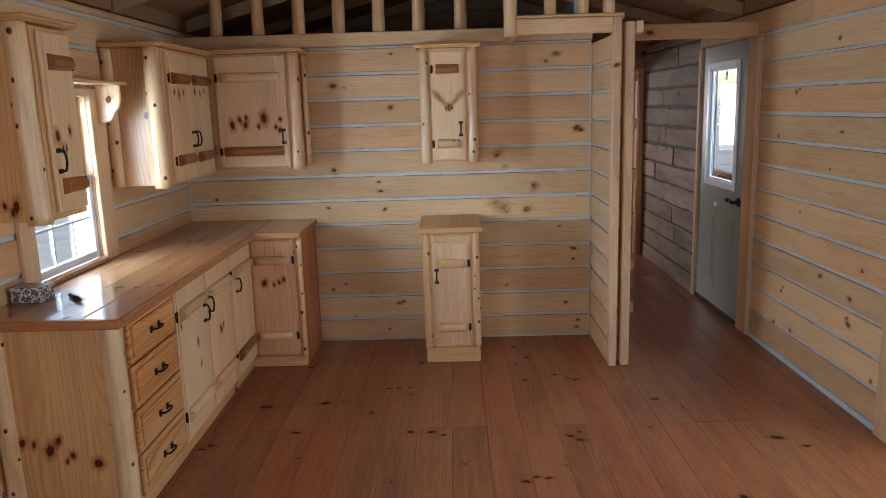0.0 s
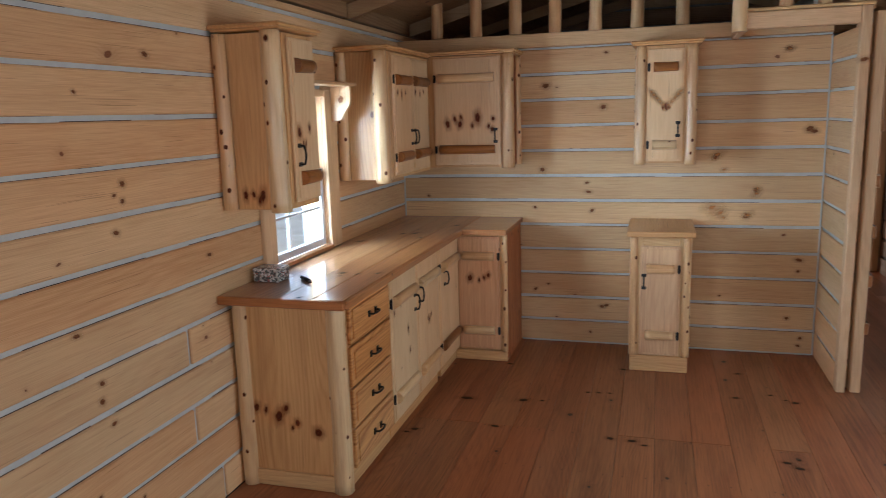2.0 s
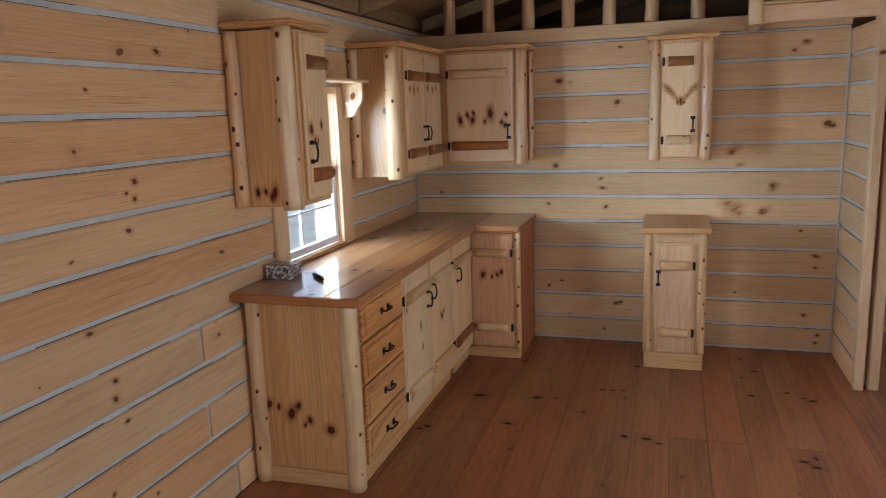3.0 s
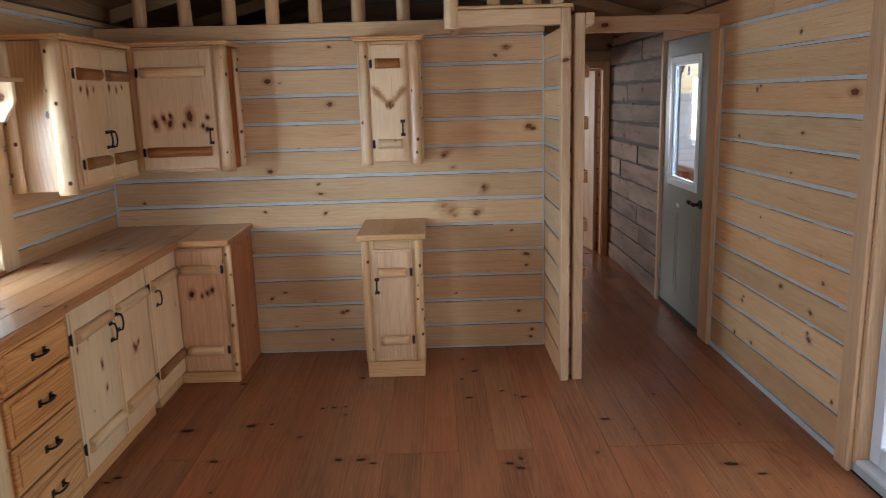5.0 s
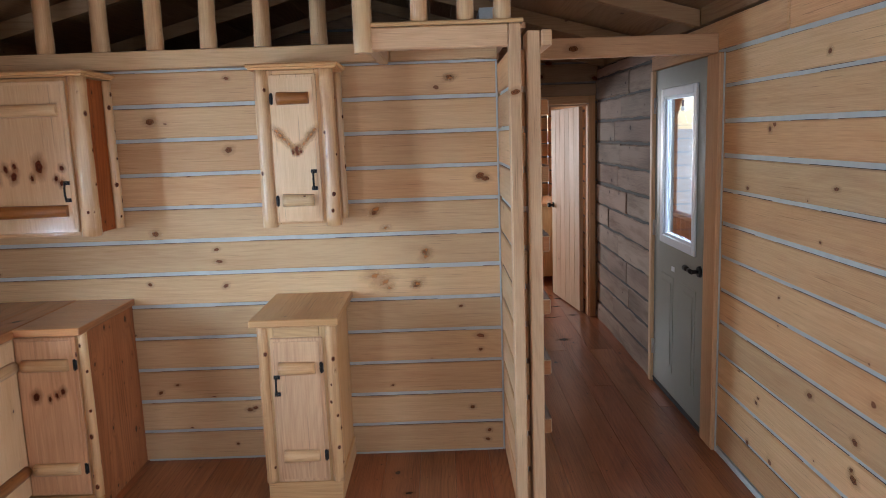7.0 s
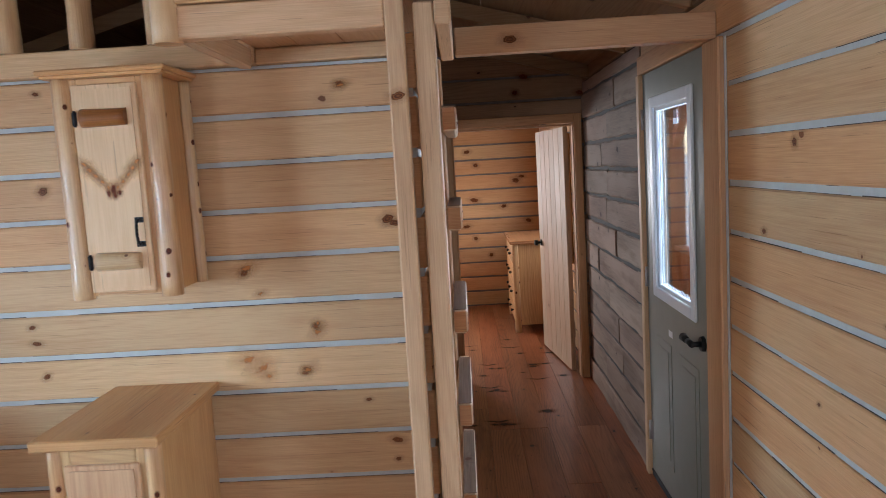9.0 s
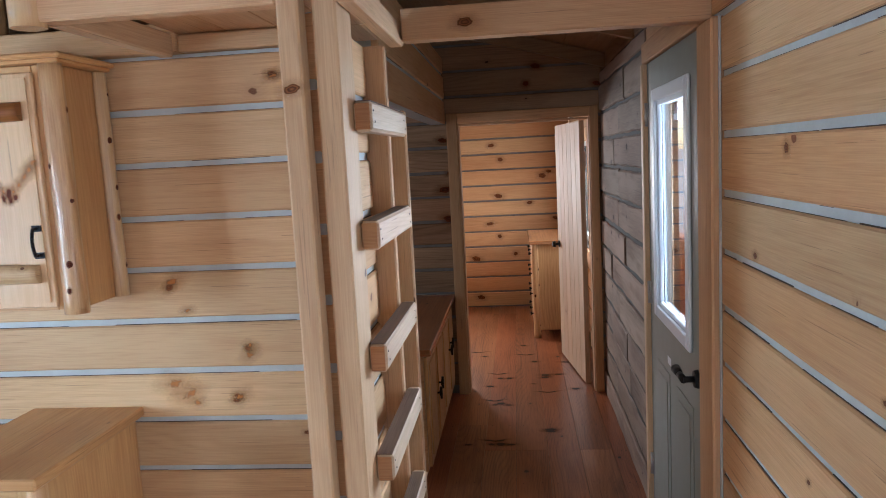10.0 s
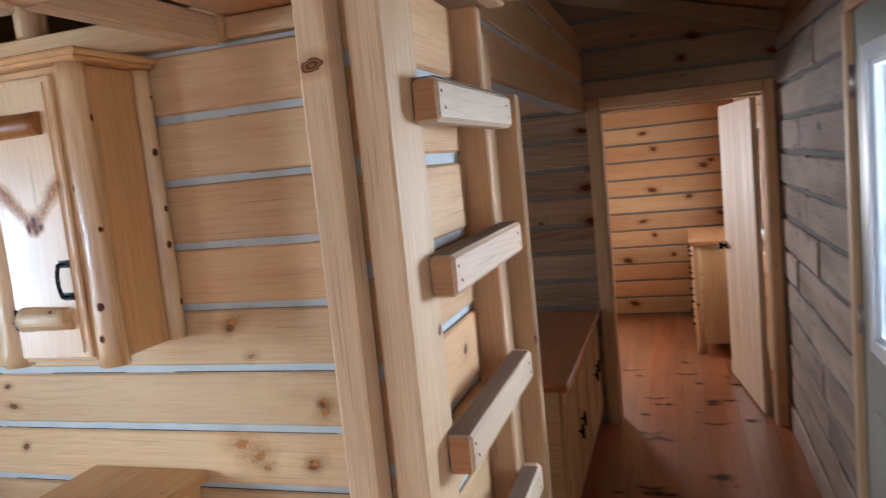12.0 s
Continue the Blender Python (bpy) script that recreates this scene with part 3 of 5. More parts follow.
for k, z in enumerate((1.792, 1.505, 1.198, 0.912, 0.63, 0.35)):
    bm = shape()
    box(bm, 0.055, 0.100, 0.113, 0.66 + rng.uniform(-0.01, 0.01), z - 0.036, z + 0.036, 0.008, 1)
    r = part("rung", bm, PALEPINE, ladder)
    bm = shape()
    box(bm, 0.060, 0.095, 0.1115, 0.1128, z - 0.031, z + 0.031, 0, 0)
    part("end_grain", bm, ENDGRAIN, r, "orange sawn end grain")
    bm = shape()
    box(bm, 0.058, 0.097, 0.115, 0.64, z + 0.0362, z + 0.0375, 0, 1)
    part("tread", bm, WEATHERED, r, "rough sawn grey-brown tread")
    for y, dz in ((0.135, 0.014), (0.15, -0.012), (0.62, 0.012), (0.635, -0.014)):
        bm = shape()
        rod(bm, (0.0995, y, z + dz), (0.1012, y, z + dz), 0.003, 0.0025, 6)
        part("nail", bm, IRON, r)
lumber("wall_plank", 1.266, 1.286, 5.292, 5.46, 0.0, 2.03, "pale wide pine plank beside the ladder", "plank", SAWN, 2)
lumber("wall_plank", 1.266, 1.286, 5.462, 5.628, 0.0, 2.03, "pale wide pine plank beside the ladder", "plank", SAWN, 2)
lumber("opening_casing", 1.266, 1.348, 5.63, 5.672, 0.0, 1.86, "narrow pine casing at the recess opening", "casing", SAWN, 2)
lumber("opening_casing", 1.165, 1.264, 5.642, 5.66, 0.0, 1.843, "pine jamb board of the recess opening", "casing", SAWN, 2)

# balusters of the loft rail
for k, x in enumerate((-1.288, -1.006, -0.732, -0.465, -0.2, 0.068, 0.348)):
    bm = shape()
    rod(bm, (x, BACK - 0.005, 2.147), (x + rng.uniform(-0.01, 0.01), BACK - 0.005, 2.72), 0.043, 0.038, 12, 0.09, rings=10)
    tagged(link("baluster", bm, LOGSKIN), "peeled log baluster on the loft beam", "baluster", "loft balusters")
for x in (0.86, 1.05, 1.2):
    bm = shape()
    rod(bm, (x, 4.67, 2.149), (x, 4.67, 2.72), 0.036, 0.034, 12, 0.09, rings=10)
    tagged(link("baluster", bm, LOGSKIN), "peeled log baluster on the loft landing", "baluster", "loft balusters")
bm = shape()
rod(bm, (0.627, 4.655, 2.03), (0.627, 4.655, 2.8), 0.04, 0.038, 14, 0.08, rings=14)
tagged(link("newel_post", bm, LOGSKIN), "peeled log newel post at the loft landing's corner", "newel post")
bm = shape()
rod(bm, (LEFT + 0.02, BACK, 2.74), (0.62, BACK, 2.74), 0.045, 0.045, 12, 0.06, rings=12)
tagged(link("handrail", bm, LOGSKIN), "peeled log handrail of the loft", "handrail")

# ---- exterior door ----
DY0, DY1 = 5.375, 6.295
bm = shape()
box(bm, RIGHT - 0.025, RIGHT + 0.10, 5.195, 5.362, 0.0, 2.04, 0.006, 2)
tagged(link("door_jamb", bm, SAWN), "sawn pine door jamb post in the hall", "door jamb", kind="structure")
bm = shape()
box(bm, RIGHT - 0.03, RIGHT + 0.10, DY1 + 0.006, DY1 + 0.054, 0.0, 2.04, 0.004, 2)
tagged(link("door_jamb", bm, SAWN), "pine hinge jamb of the outer door", "door jamb", kind="structure")
bm = shape()
box(bm, RIGHT - 0.022, RIGHT + 0.10, 5.345, DY1 + 0.054, 2.042, 2.13, 0.005, 1)
tagged(link("door_head", bm, WALL), "pine head board over the outer door", "door head", kind="structure")
bm = shape()
box(bm, RIGHT - 0.01, RIGHT + 0.14, DY0, DY1, 0.0, 0.022, 0.004, 1)
tagged(link("threshold", bm, RUBBER), "dark threshold under the outer door", "threshold", kind="structure")

door = thing("door_1", (RIGHT - 0.008, DY1, 0.024), "closed sage grey steel door with a half-height window", "door")
door["kind"] = "structure"
W, H = DY1 - DY0 - 0.004, 2.014
GY0, GY1, GZ0, GZ1 = -0.752, -0.184, 0.984, 1.862   # glazed part, along -y from the hinge
bm = shape()
for y0, y1, z0, z1 in ((-W, GY0, 0, H), (GY1, 0, 0, H), (GY0, GY1, 0, GZ0), (GY0, GY1, GZ1, H)):
    box(bm, 0, 0.045, y0, y1, z0, z1, 0)
part("leaf", bm, DOORPAINT, door)
bm = shape()
for y0, y1, z0, z1 in ((GY0 - 0.03, GY0 + 0.02, GZ0 - 0.03, GZ1 + 0.03), (GY1 - 0.02, GY1 + 0.03, GZ0 - 0.03, GZ1 + 0.03),
                       (GY0 + 0.02, GY1 - 0.02, GZ0 - 0.03, GZ0 + 0.02), (GY0 + 0.02, GY1 - 0.02, GZ1 - 0.02, GZ1 + 0.03)):
    box(bm, -0.014, -0.0005, y0, y1, z0, z1, 0.004)
for y0, y1, z0, z1 in ((GY0 + 0.002, GY0 + 0.035, GZ0 + 0.002, GZ1 - 0.002), (GY1 - 0.035, GY1 - 0.002, GZ0 + 0.002, GZ1 - 0.002),
                       (GY0 + 0.035, GY1 - 0.035, GZ0 + 0.002, GZ0 + 0.035), (GY0 + 0.035, GY1 - 0.035, GZ1 - 0.035, GZ1 - 0.002)):
    box(bm, 0.0, 0.016, y0, y1, z0, z1, 0.003)
part("glass_frame", bm, VINYL, door, "white moulded frame round the glass")
bm = shape()
box(bm, 0.02, 0.026, GY0 + 0.003, GY1 - 0.003, GZ0 + 0.003, GZ1 - 0.003, 0)
pane = part("pane", bm, GLASS, door, "clear glass pane")
pane.visible_shadow = False
for y0 in (-W + 0.13, -W / 2 + 0.06):
    bm = shape()
    box(bm, -0.003, 0.0006, y0, y0 + 0.25, 0.16, 0.76, 0.0017)
    box(bm, -0.006, -0.0024, y0 + 0.04, y0 + 0.21, 0.20, 0.72, 0.0016)
    part("raised_panel", bm, DOORPAINT, door)
for z in (0.22, 1.02, 1.80):
    bm = shape()
    rod(bm, (-0.006, 0.004, z - 0.05), (-0.006, 0.004, z + 0.05), 0.007, sides=10)
    box(bm, -0.003, -0.0005, -0.03, -0.001, z - 0.05, z + 0.05, 0)
    part("hinge", bm, STEEL, door)
bm = shape()
rod(bm, (-0.0005, -W + 0.065, 0.885), (-0.014, -W + 0.065, 0.885), 0.032, 0.028, 16)
rod(bm, (-0.012, -W + 0.065, 0.885), (-0.05, -W + 0.065, 0.885), 0.011, 0.011, 10)
rod(bm, (-0.048, -W + 0.06, 0.885), (-0.05, -W + 0.115, 0.888), 0.013, 0.012, 10)
rod(bm, (-0.05, -W + 0.113, 0.888), (-0.052, -W + 0.165, 0.893), 0.012, 0.017, 10)
part("lever_handle", bm, IRON, door, "black lever handle")
slab("weatherstrip", RUBBER, door, -0.004, 0.0, -W, 0, 0.0, 0.014, 0)
slab("sticker", VINYL, door, -0.0015, -0.0005, -0.42, -0.36, 0.80, 0.83, 0, label="small pale label")

# ---- patio door in the right wall ----
patio = thing("door_2", (RIGHT, 2.535, 0.05), "white vinyl sliding glass door with pine casing", "door")
patio["kind"] = "structure"
bm = shape()
box(bm, -0.022, -0.001, 0.96, 1.07, -0.05, 2.09, 0.004, 2)
part("casing", bm, SAWN, patio)
bm = shape()
box(bm, -0.022, -0.001, -1.07, -0.96, -0.05, 2.09, 0.004, 2)
part("casing", bm, SAWN, patio)
bm = shape()
box(bm, -0.022, -0.001, -0.958, 0.958, 1.98, 2.09, 0.004, 1)
part("casing", bm, SAWN, patio)
for y in (0.935, -0.96):
    slab("jamb", SAWN, patio, 0.0, 0.10, y, y + 0.024, 0.001, 1.98, 0.003, 2)
for y0, y1, x0 in ((-0.93, 0.03, 0.10), (-0.03, 0.93, 0.055)):
    sash = slab("sash", VINYL, patio, x0, x0 + 0.04, y0, y0 + 0.07, 0.02, 1.96)
    bm = shape()
    box(bm, x0, x0 + 0.04, y1 - 0.07, y1, 0.02, 1.96)
    box(bm, x0, x0 + 0.04, y0 + 0.07, y1 - 0.07, 0.02, 0.11)
    box(bm, x0, x0 + 0.04, y0 + 0.07, y1 - 0.07, 1.88, 1.96)
    part("sash_rail", bm, VINYL, patio)
    bm = shape()
    box(bm, x0 + 0.017, x0 + 0.023, y0 + 0.068, y1 - 0.068, 0.108, 1.882, 0)
    g = part("pane", bm, GLASS, patio)
    g.visible_shadow = False
slab("sill", VINYL, patio, 0.0, 0.15, -0.93, 0.93, 0.001, 0.018, 0)

# ---- kitchen window ----
WY0, WY1, WZ0, WZ1 = 3.345, 3.965, 0.925, 1.745
win = thing("window_1", (LEFT, (WY0 + WY1) / 2, WZ0), "white double-hung window with grilles and a pine casing", "window")
win["kind"] = "structure"
hw, hh = (WY1 - WY0) / 2, WZ1 - WZ0
slab("casing", SAWN, win, 0.001, 0.024, hw, hw + 0.14, -0.02, hh + 0.04, 0.004, 2)
slab("casing", SAWN, win, 0.001, 0.024, -hw - 0.11, -hw, -0.02, hh + 0.04, 0.004, 2)
slab("casing", SAWN, win, 0.001, 0.022, -hw + 0.001, hw - 0.001, hh, hh + 0.04, 0.004, 1)
slab("window_sill", COUNTER, win, -0.012, 0.035, -hw + 0.002, hw - 0.002, -0.019, 0.0, 0.003, 1)
for y in (-hw - 0.019, hw + 0.001):
    slab("jamb", SAWN, win, -0.15, 0.0, y, y + 0.018, -0.018, hh + 0.018, 0.002, 2)
slab("head", SAWN, win, -0.15, 0.0, -hw, hw, hh, hh + 0.018, 0.002, 1)
for x, z0, z1 in ((-0.028, 0.0, 0.43), (-0.058, 0.40, hh)):
    bm = shape()
    for y0, y1, a, b in ((-hw, -hw + 0.035, z0, z1), (hw - 0.035, hw, z0, z1), (-hw + 0.035, hw - 0.035, z0, z0 + 0.04), (-hw + 0.035, hw - 0.035, z1 - 0.035, z1)):
        box(bm, x - 0.014, x + 0.014, y0, y1, a, b, 0.003)
    sash = part("window_frame", bm, VINYL, win)
    for k in (1, 2):
        y = -hw + 0.035 + (2 * hw - 0.07) * k / 3
        slab("grille", VINYL, sash, x - 0.004, x + 0.004, y - 0.006, y + 0.006, z0 + 0.04, z1 - 0.035, 0)
    zm = (z0 + z1) / 2
    slab("grille", VINYL, sash, x - 0.0045, x + 0.0045, -hw + 0.036, hw - 0.036, zm - 0.006, zm + 0.006, 0)
    bm = shape()
    box(bm, x - 0.008, x - 0.0055, -hw + 0.033, hw - 0.033, z0 + 0.038, z1 - 0.033, 0)
    g = part("pane", bm, GLASS, win)
    g.visible_shadow = False

# ---- cabinets ----
UPX = LEFT + 0.30


def iron_pull(parent, at, out, up=True):
    """A small bar pull. out: the way it stands off."""
    o = Vector(out)
    a = Vector((0, 0, 1)) if up else Vector((-o.y, o.x, 0))
    c = Vector(at)
    bm = shape()
    h = 0.04
    for s in (-1, 1):
        foot = c + a * h * s
        side = Vector((-o.y, o.x, 0)) if up else Vector((0, 0, 1))
        p, q = foot - a * 0.009 - side * 0.014, foot + a * 0.009 + side * 0.014 + o * 0.006
        box(bm, min(p.x, q.x), max(p.x, q.x), min(p.y, q.y), max(p.y, q.y), min(p.z, q.z), max(p.z, q.z), 0)
        rod(bm, foot + o * 0.004, foot * 0.9 + (c + a * h * s * 0.8) * 0.1 + o * 0.024, 0.0045, 0.0045, 8)
    prev = c - a * h * 0.99 + o * 0.022
    for k in range(1, 7):
        s = -1 + 2 * k / 6
        nxt = c + a * h * 0.99 * s + o * (0.022 + 0.008 * (1 - s * s))
        rod(bm, prev, nxt, 0.005, 0.005, 8)
        prev = nxt
    return part("handle", bm, IRON, parent, "black iron pull")


def hinge(parent, at, out):
    o = Vector(out)
    t = Vector((-o.y, o.x, 0))
    c = Vector(at)
    bm = shape()
    p, q = c - t * 0.009 - Vector((0, 0, 0.022)), c + t * 0.009 + o * 0.005 + Vector((0, 0, 0.022))
    box(bm, min(p.x, q.x), max(p.x, q.x), min(p.y, q.y), max(p.y, q.y), p.z, q.z, 0)
    rod(bm, c + o * 0.006 - Vector((0, 0, 0.026)), c + o * 0.006 + Vector((0, 0, 0.026)), 0.0045, 0.0045, 8)
    return part("hinge", bm, IRON, parent)


def cab_door(parent, a, b, z0, z1, plane, out, hinge_at, rails, mat=None, rail_mats=None, pull_z=None, inset=0.0, pull_at=None):
    """A plank door with two half-log rails. It spans a to b along the front (x if out is -y, y if out is +x)."""
    ox, oy = out
    mat = mat or DOORPINE
    along_x = abs(oy) > 0.5

    def front(bm, s, t, d0, d1, h0, h1, bevel=0.003, axis=2):
        d0, d1 = sorted((plane + d0 * (oy if along_x else ox), plane + d1 * (oy if along_x else ox)))
        if along_x:
            box(bm, s, t, d0, d1, h0, h1, bevel, axis)
        else:
            box(bm, d0, d1, s, t, h0, h1, bevel, axis)

    bm = shape()
    front(bm, a, b, 0.001, 0.016, z0, z1)
    front(bm, a + 0.016, b - 0.016, 0.0155, 0.021, z0 + 0.016, z1 - 0.016, 0.004)
    leaf = part("door", bm, mat, parent)
    rail_mats = rail_mats or (LOGSKIN, LOGSKIN)
    for zr, mr in zip(rails, rail_mats):
        bm = shape()
        d = plane + 0.021 * (oy if along_x else ox)
        g = 0.035
        p, q = ((a + g, d, zr), (b - g, d, zr)) if along_x else ((d, a + g, zr), (d, b - g, zr))
        rod(bm, p, q, 0.031, 0.028, 9, 0.06, half=(ox, oy, 0), rings=6)
        part("half_log_rail", bm, mr, leaf, "round half-log rail")
    edge = a if hinge_at < 0 else b
    free = b - 0.03 if hinge_at < 0 else a + 0.03
    if pull_at is not None:
        free = pull_at
    d = plane + 0.021 * (oy if along_x else ox)
    if pull_z is not None:
        iron_pull(leaf, (free, d, pull_z) if along_x else (d, free, pull_z), (ox, oy, 0))
    d2 = plane + 0.016 * (oy if along_x else ox)
    for zr in (rails[0] - 0.0, rails[-1] + 0.0):
        e = edge + (0.008 if hinge_at < 0 else -0.008)
        hinge(leaf, (e, d2, zr) if along_x else (d2, e, zr), (ox, oy, 0))
    return leaf


post_rng = random.Random(5)


def stub(parent, axis, turn, r, size):
    """A cut branch stub on a round post, a low oval boss that follows the post's curve."""
    bm = shape()
    lay = bm.loops.layers.uv.active
    ax = Vector(axis)
    rows = []
    for f, lift in ((0.0, 0.0022), (0.6, 0.002), (1.0, 0.0012), (1.6, -0.001)):
        row = []
        for i in range(10):
            t = i * math.pi / 5
            a = turn + math.cos(t) * size * f / r
            q = r + lift
            row.append(bm.verts.new(ax + Vector((math.cos(a) * q, math.sin(a) * q, math.sin(t) * size * 1.25 * f))))
        rows.append((f, row))
    for (f0, p), (f1, q) in zip(rows, rows[1:]):
        for i in range(10):
            j = (i + 1) % 10
            loop = (p[i], q[i], q[j], p[j]) if f0 else (p[0], q[i], q[j])
            face = bm.faces.new(loop)
            face.smooth = True
            for lp in face.loops:
                lp[lay].uv = (0.5, f1 if lp.vert in q else f0)
    bmesh.ops.recalc_face_normals(bm, faces=bm.faces[:])
    return part("branch_stub", bm, KNOT, parent)


def log_post(parent, at, z0, z1, r, name="log_post", half=None, mat=None):
    bm = shape()
    x, y = at
    rod(bm, (x, y, z0), (x, y, z1), r * 1.04, r * 0.96, 16 if not half else 10, 0.10, half=half, rings=18)
    post = part(name, bm, mat or LOGSKIN, parent)
    # branch stubs, cut flush: small dark ovals on the room side
    z = z0 + post_rng.uniform(0.03, 0.12)
    while z < z1 - 0.03:
        turn = math.atan2(half[1], half[0]) + post_rng.uniform(-0.8, 0.8) if half else post_rng.uniform(-2.4, 0.7)
        stub(post, (x, y, z), turn, r * (1.035 - 0.08 * (z - z0) / (z1 - z0)), post_rng.uniform(0.0045, 0.0085))
        z += post_rng.uniform(0.06, 0.19)
    return post


def crown(parent, x0, x1, y0, y1, z):
    """A two-step top board."""
    bm = shape()
    box(bm, x0 + 0.012, x1 - 0.012, y0 + 0.012, y1 - 0.012, z, z + 0.012, 0.003)
    box(bm, x0, x1, y0, y1, z + 0.011, z + 0.028, 0.006)
    return part("top_board", bm, CABINET, parent)


def front_frame(parent, spans, mat=None):
    bm = shape()
    for x0, x1, y0, y1, z0, z1, ax in spans:
        box(bm, x0, x1, y0, y1, z0, z1, 0.002, ax)
    return part("face_frame", bm, mat or CABINET, parent)


# wall cabinet beside the window
c = thing("wall_cabinet", (LEFT, 2.955, 1.255), "honey pine wall cabinet with peeled log corner posts beside the window", "cabinet", "wall cabinets")
slab("side_panel", CABINET, c, 0.002, 0.275, 0.02, 0.038, 0.0, 0.73, 0.002, 2)
slab("side_panel", CABINET, c, 0.002, 0.275, 0.30, 0.318, 0.0, 0.73, 0.002, 2)
slab("bottom", CABINET, c, 0.002, 0.275, 0.039, 0.299, 0.01, 0.028, 0.002)
slab("back", CABINET, c, 0.002, 0.012, 0.039, 0.299, 0.03, 0.73, 0.0, 2)
front_frame(c, ((0.277, 0.297, 0.055, 0.095, 0.0, 0.73, 2), (0.277, 0.297, 0.285, 0.318, 0.0, 0.73, 2), (0.277, 0.297, 0.096, 0.284, 0.0, 0.04, 1), (0.277, 0.297, 0.096, 0.284, 0.69, 0.73, 1)))
log_post(c, (0.028, 0.016), 0.0, 0.73, 0.033, half=(0, -1, 0))
log_post(c, (0.262, 0.022), -0.01, 0.735, 0.042)
cab_door(c, 0.08, 0.305, 0.025, 0.712, 0.297, (1, 0), 1, (0.60, 0.125), rail_mats=(DARKLOG, DARKLOG), pull_z=0.225)
crown(c, 0.0, 0.335, -0.03, 0.355, 0.736)

# corner wall cabinet, left leg
c = thing("wall_cabinet", (LEFT, 4.175, 1.265), "honey pine wall cabinet with two doors and a peeled log corner", "cabinet", "wall cabinets")
slab("side_panel", CABINET, c, 0.002, 0.27, 0.02, 0.038, 0.0, 0.73, 0.002, 2)
slab("bottom", CABINET, c, 0.002, 0.28, 0.039, 1.12, 0.01, 0.028, 0.002)
slab("back", CABINET, c, 0.002, 0.012, 0.039, 1.12, 0.03, 0.73, 0.0, 2)
front_frame(c, ((0.283, 0.302, 0.06, 0.10, 0.0, 0.73, 2), (0.283, 0.302, 0.755, 0.812, 0.0, 0.73, 2), (0.283, 0.302, 0.101, 0.754, 0.0, 0.035, 1), (0.283, 0.302, 0.101, 0.754, 0.695, 0.73, 1)))
log_post(c, (0.026, 0.018), 0.0, 0.73, 0.033, half=(0, -1, 0))
log_post(c, (0.262, 0.026), -0.015, 0.732, 0.045)
cab_door(c, 0.088, 0.412, 0.022, 0.712, 0.302, (1, 0), -1, (0.575, 0.125), rail_mats=(DARKLOG, DARKLOG), pull_z=0.235, pull_at=0.385)
cab_door(c, 0.416, 0.755, 0.022, 0.712, 0.302, (1, 0), 1, (0.575, 0.125), rail_mats=(DARKLOG, DARKLOG), pull_z=0.235, pull_at=0.443)
crown(c, 0.0, 0.34, -0.025, 1.123, 0.733)

# corner wall cabinet, right leg
c = thing("wall_cabinet", (LEFT + 0.342, BACK, 1.277), "honey pine corner wall cabinet with one wide knotty door", "cabinet", "wall cabinets")
X1 = -0.705 - (LEFT + 0.342)
slab("side_panel", CEDAR, c, X1 - 0.04, X1 - 0.022, -0.29, -0.002, 0.0, 0.73, 0.002, 2)
slab("bottom", CABINET, c, 0.0, X1 - 0.041, -0.29, -0.002, 0.01, 0.028, 0.002)
slab("back", CABINET, c, 0.0, X1 - 0.041, -0.012, -0.002, 0.03, 0.73, 0.0, 2)
front_frame(c, ((-0.039, 0.012, -0.31, -0.291, 0.0, 0.73, 2), (X1 - 0.10, X1 - 0.045, -0.31, -0.291, 0.0, 0.73, 2), (0.013, X1 - 0.101, -0.31, -0.291, 0.0, 0.03, 0), (0.013, X1 - 0.101, -0.31, -0.291, 0.70, 0.73, 0)))
log_post(c, (X1 - 0.03, -0.292), -0.005, 0.732, 0.042)
log_post(c, (X1 - 0.021, -0.03), 0.0, 0.73, 0.03, half=(1, 0, 0))
cab_door(c, 0.005, X1 - 0.075, 0.018, 0.715, -0.31, (0, -1), -1, (0.585, 0.12), rail_mats=(LOGSKIN, DARKLOG), pull_z=0.21)
crown(c, -0.03, X1 + 0.028, -0.345, -0.001, 0.733)

# narrow wall cabinet
c = thing("wall_cabinet", (0.255, BACK, 1.29), "narrow honey pine wall cabinet with a heart-grained door", "cabinet", "wall cabinets")
for x in (-0.165, 0.147):
    slab("side_panel", CABINET, c, x, x + 0.018, -0.235, -0.002, 0.0, 0.72, 0.002, 2)
slab("bottom", CABINET, c, -0.146, 0.146, -0.235, -0.002, 0.01, 0.028, 0.002)
slab("back", CABINET, c, -0.146, 0.146, -0.012, -0.002, 0.03, 0.72, 0.0, 2)
front_frame(c, ((-0.145, -0.10, -0.255, -0.236, 0.0, 0.72, 2), (0.10, 0.145, -0.255, -0.236, 0.0, 0.72, 2), (-0.099, 0.099, -0.255, -0.236, 0.0, 0.03, 0), (-0.099, 0.099, -0.255, -0.236, 0.69, 0.72, 0)))
for x in (-0.152, 0.152):
    log_post(c, (x, -0.245), -0.012, 0.722, 0.034)
log_post(c, (0.166, -0.03), 0.0, 0.72, 0.028, half=(1, 0, 0))
log_post(c, (-0.166, -0.03), 0.0, 0.72, 0.028, half=(-1, 0, 0))
cab_door(c, -0.112, 0.105, 0.012, 0.70, -0.255, (0, -1), -1, (0.59, 0.115), rail_mats=(DARKLOG, LOGSKIN), pull_z=0.21)
crown(c, -0.215, 0.215, -0.30, -0.001, 0.722)

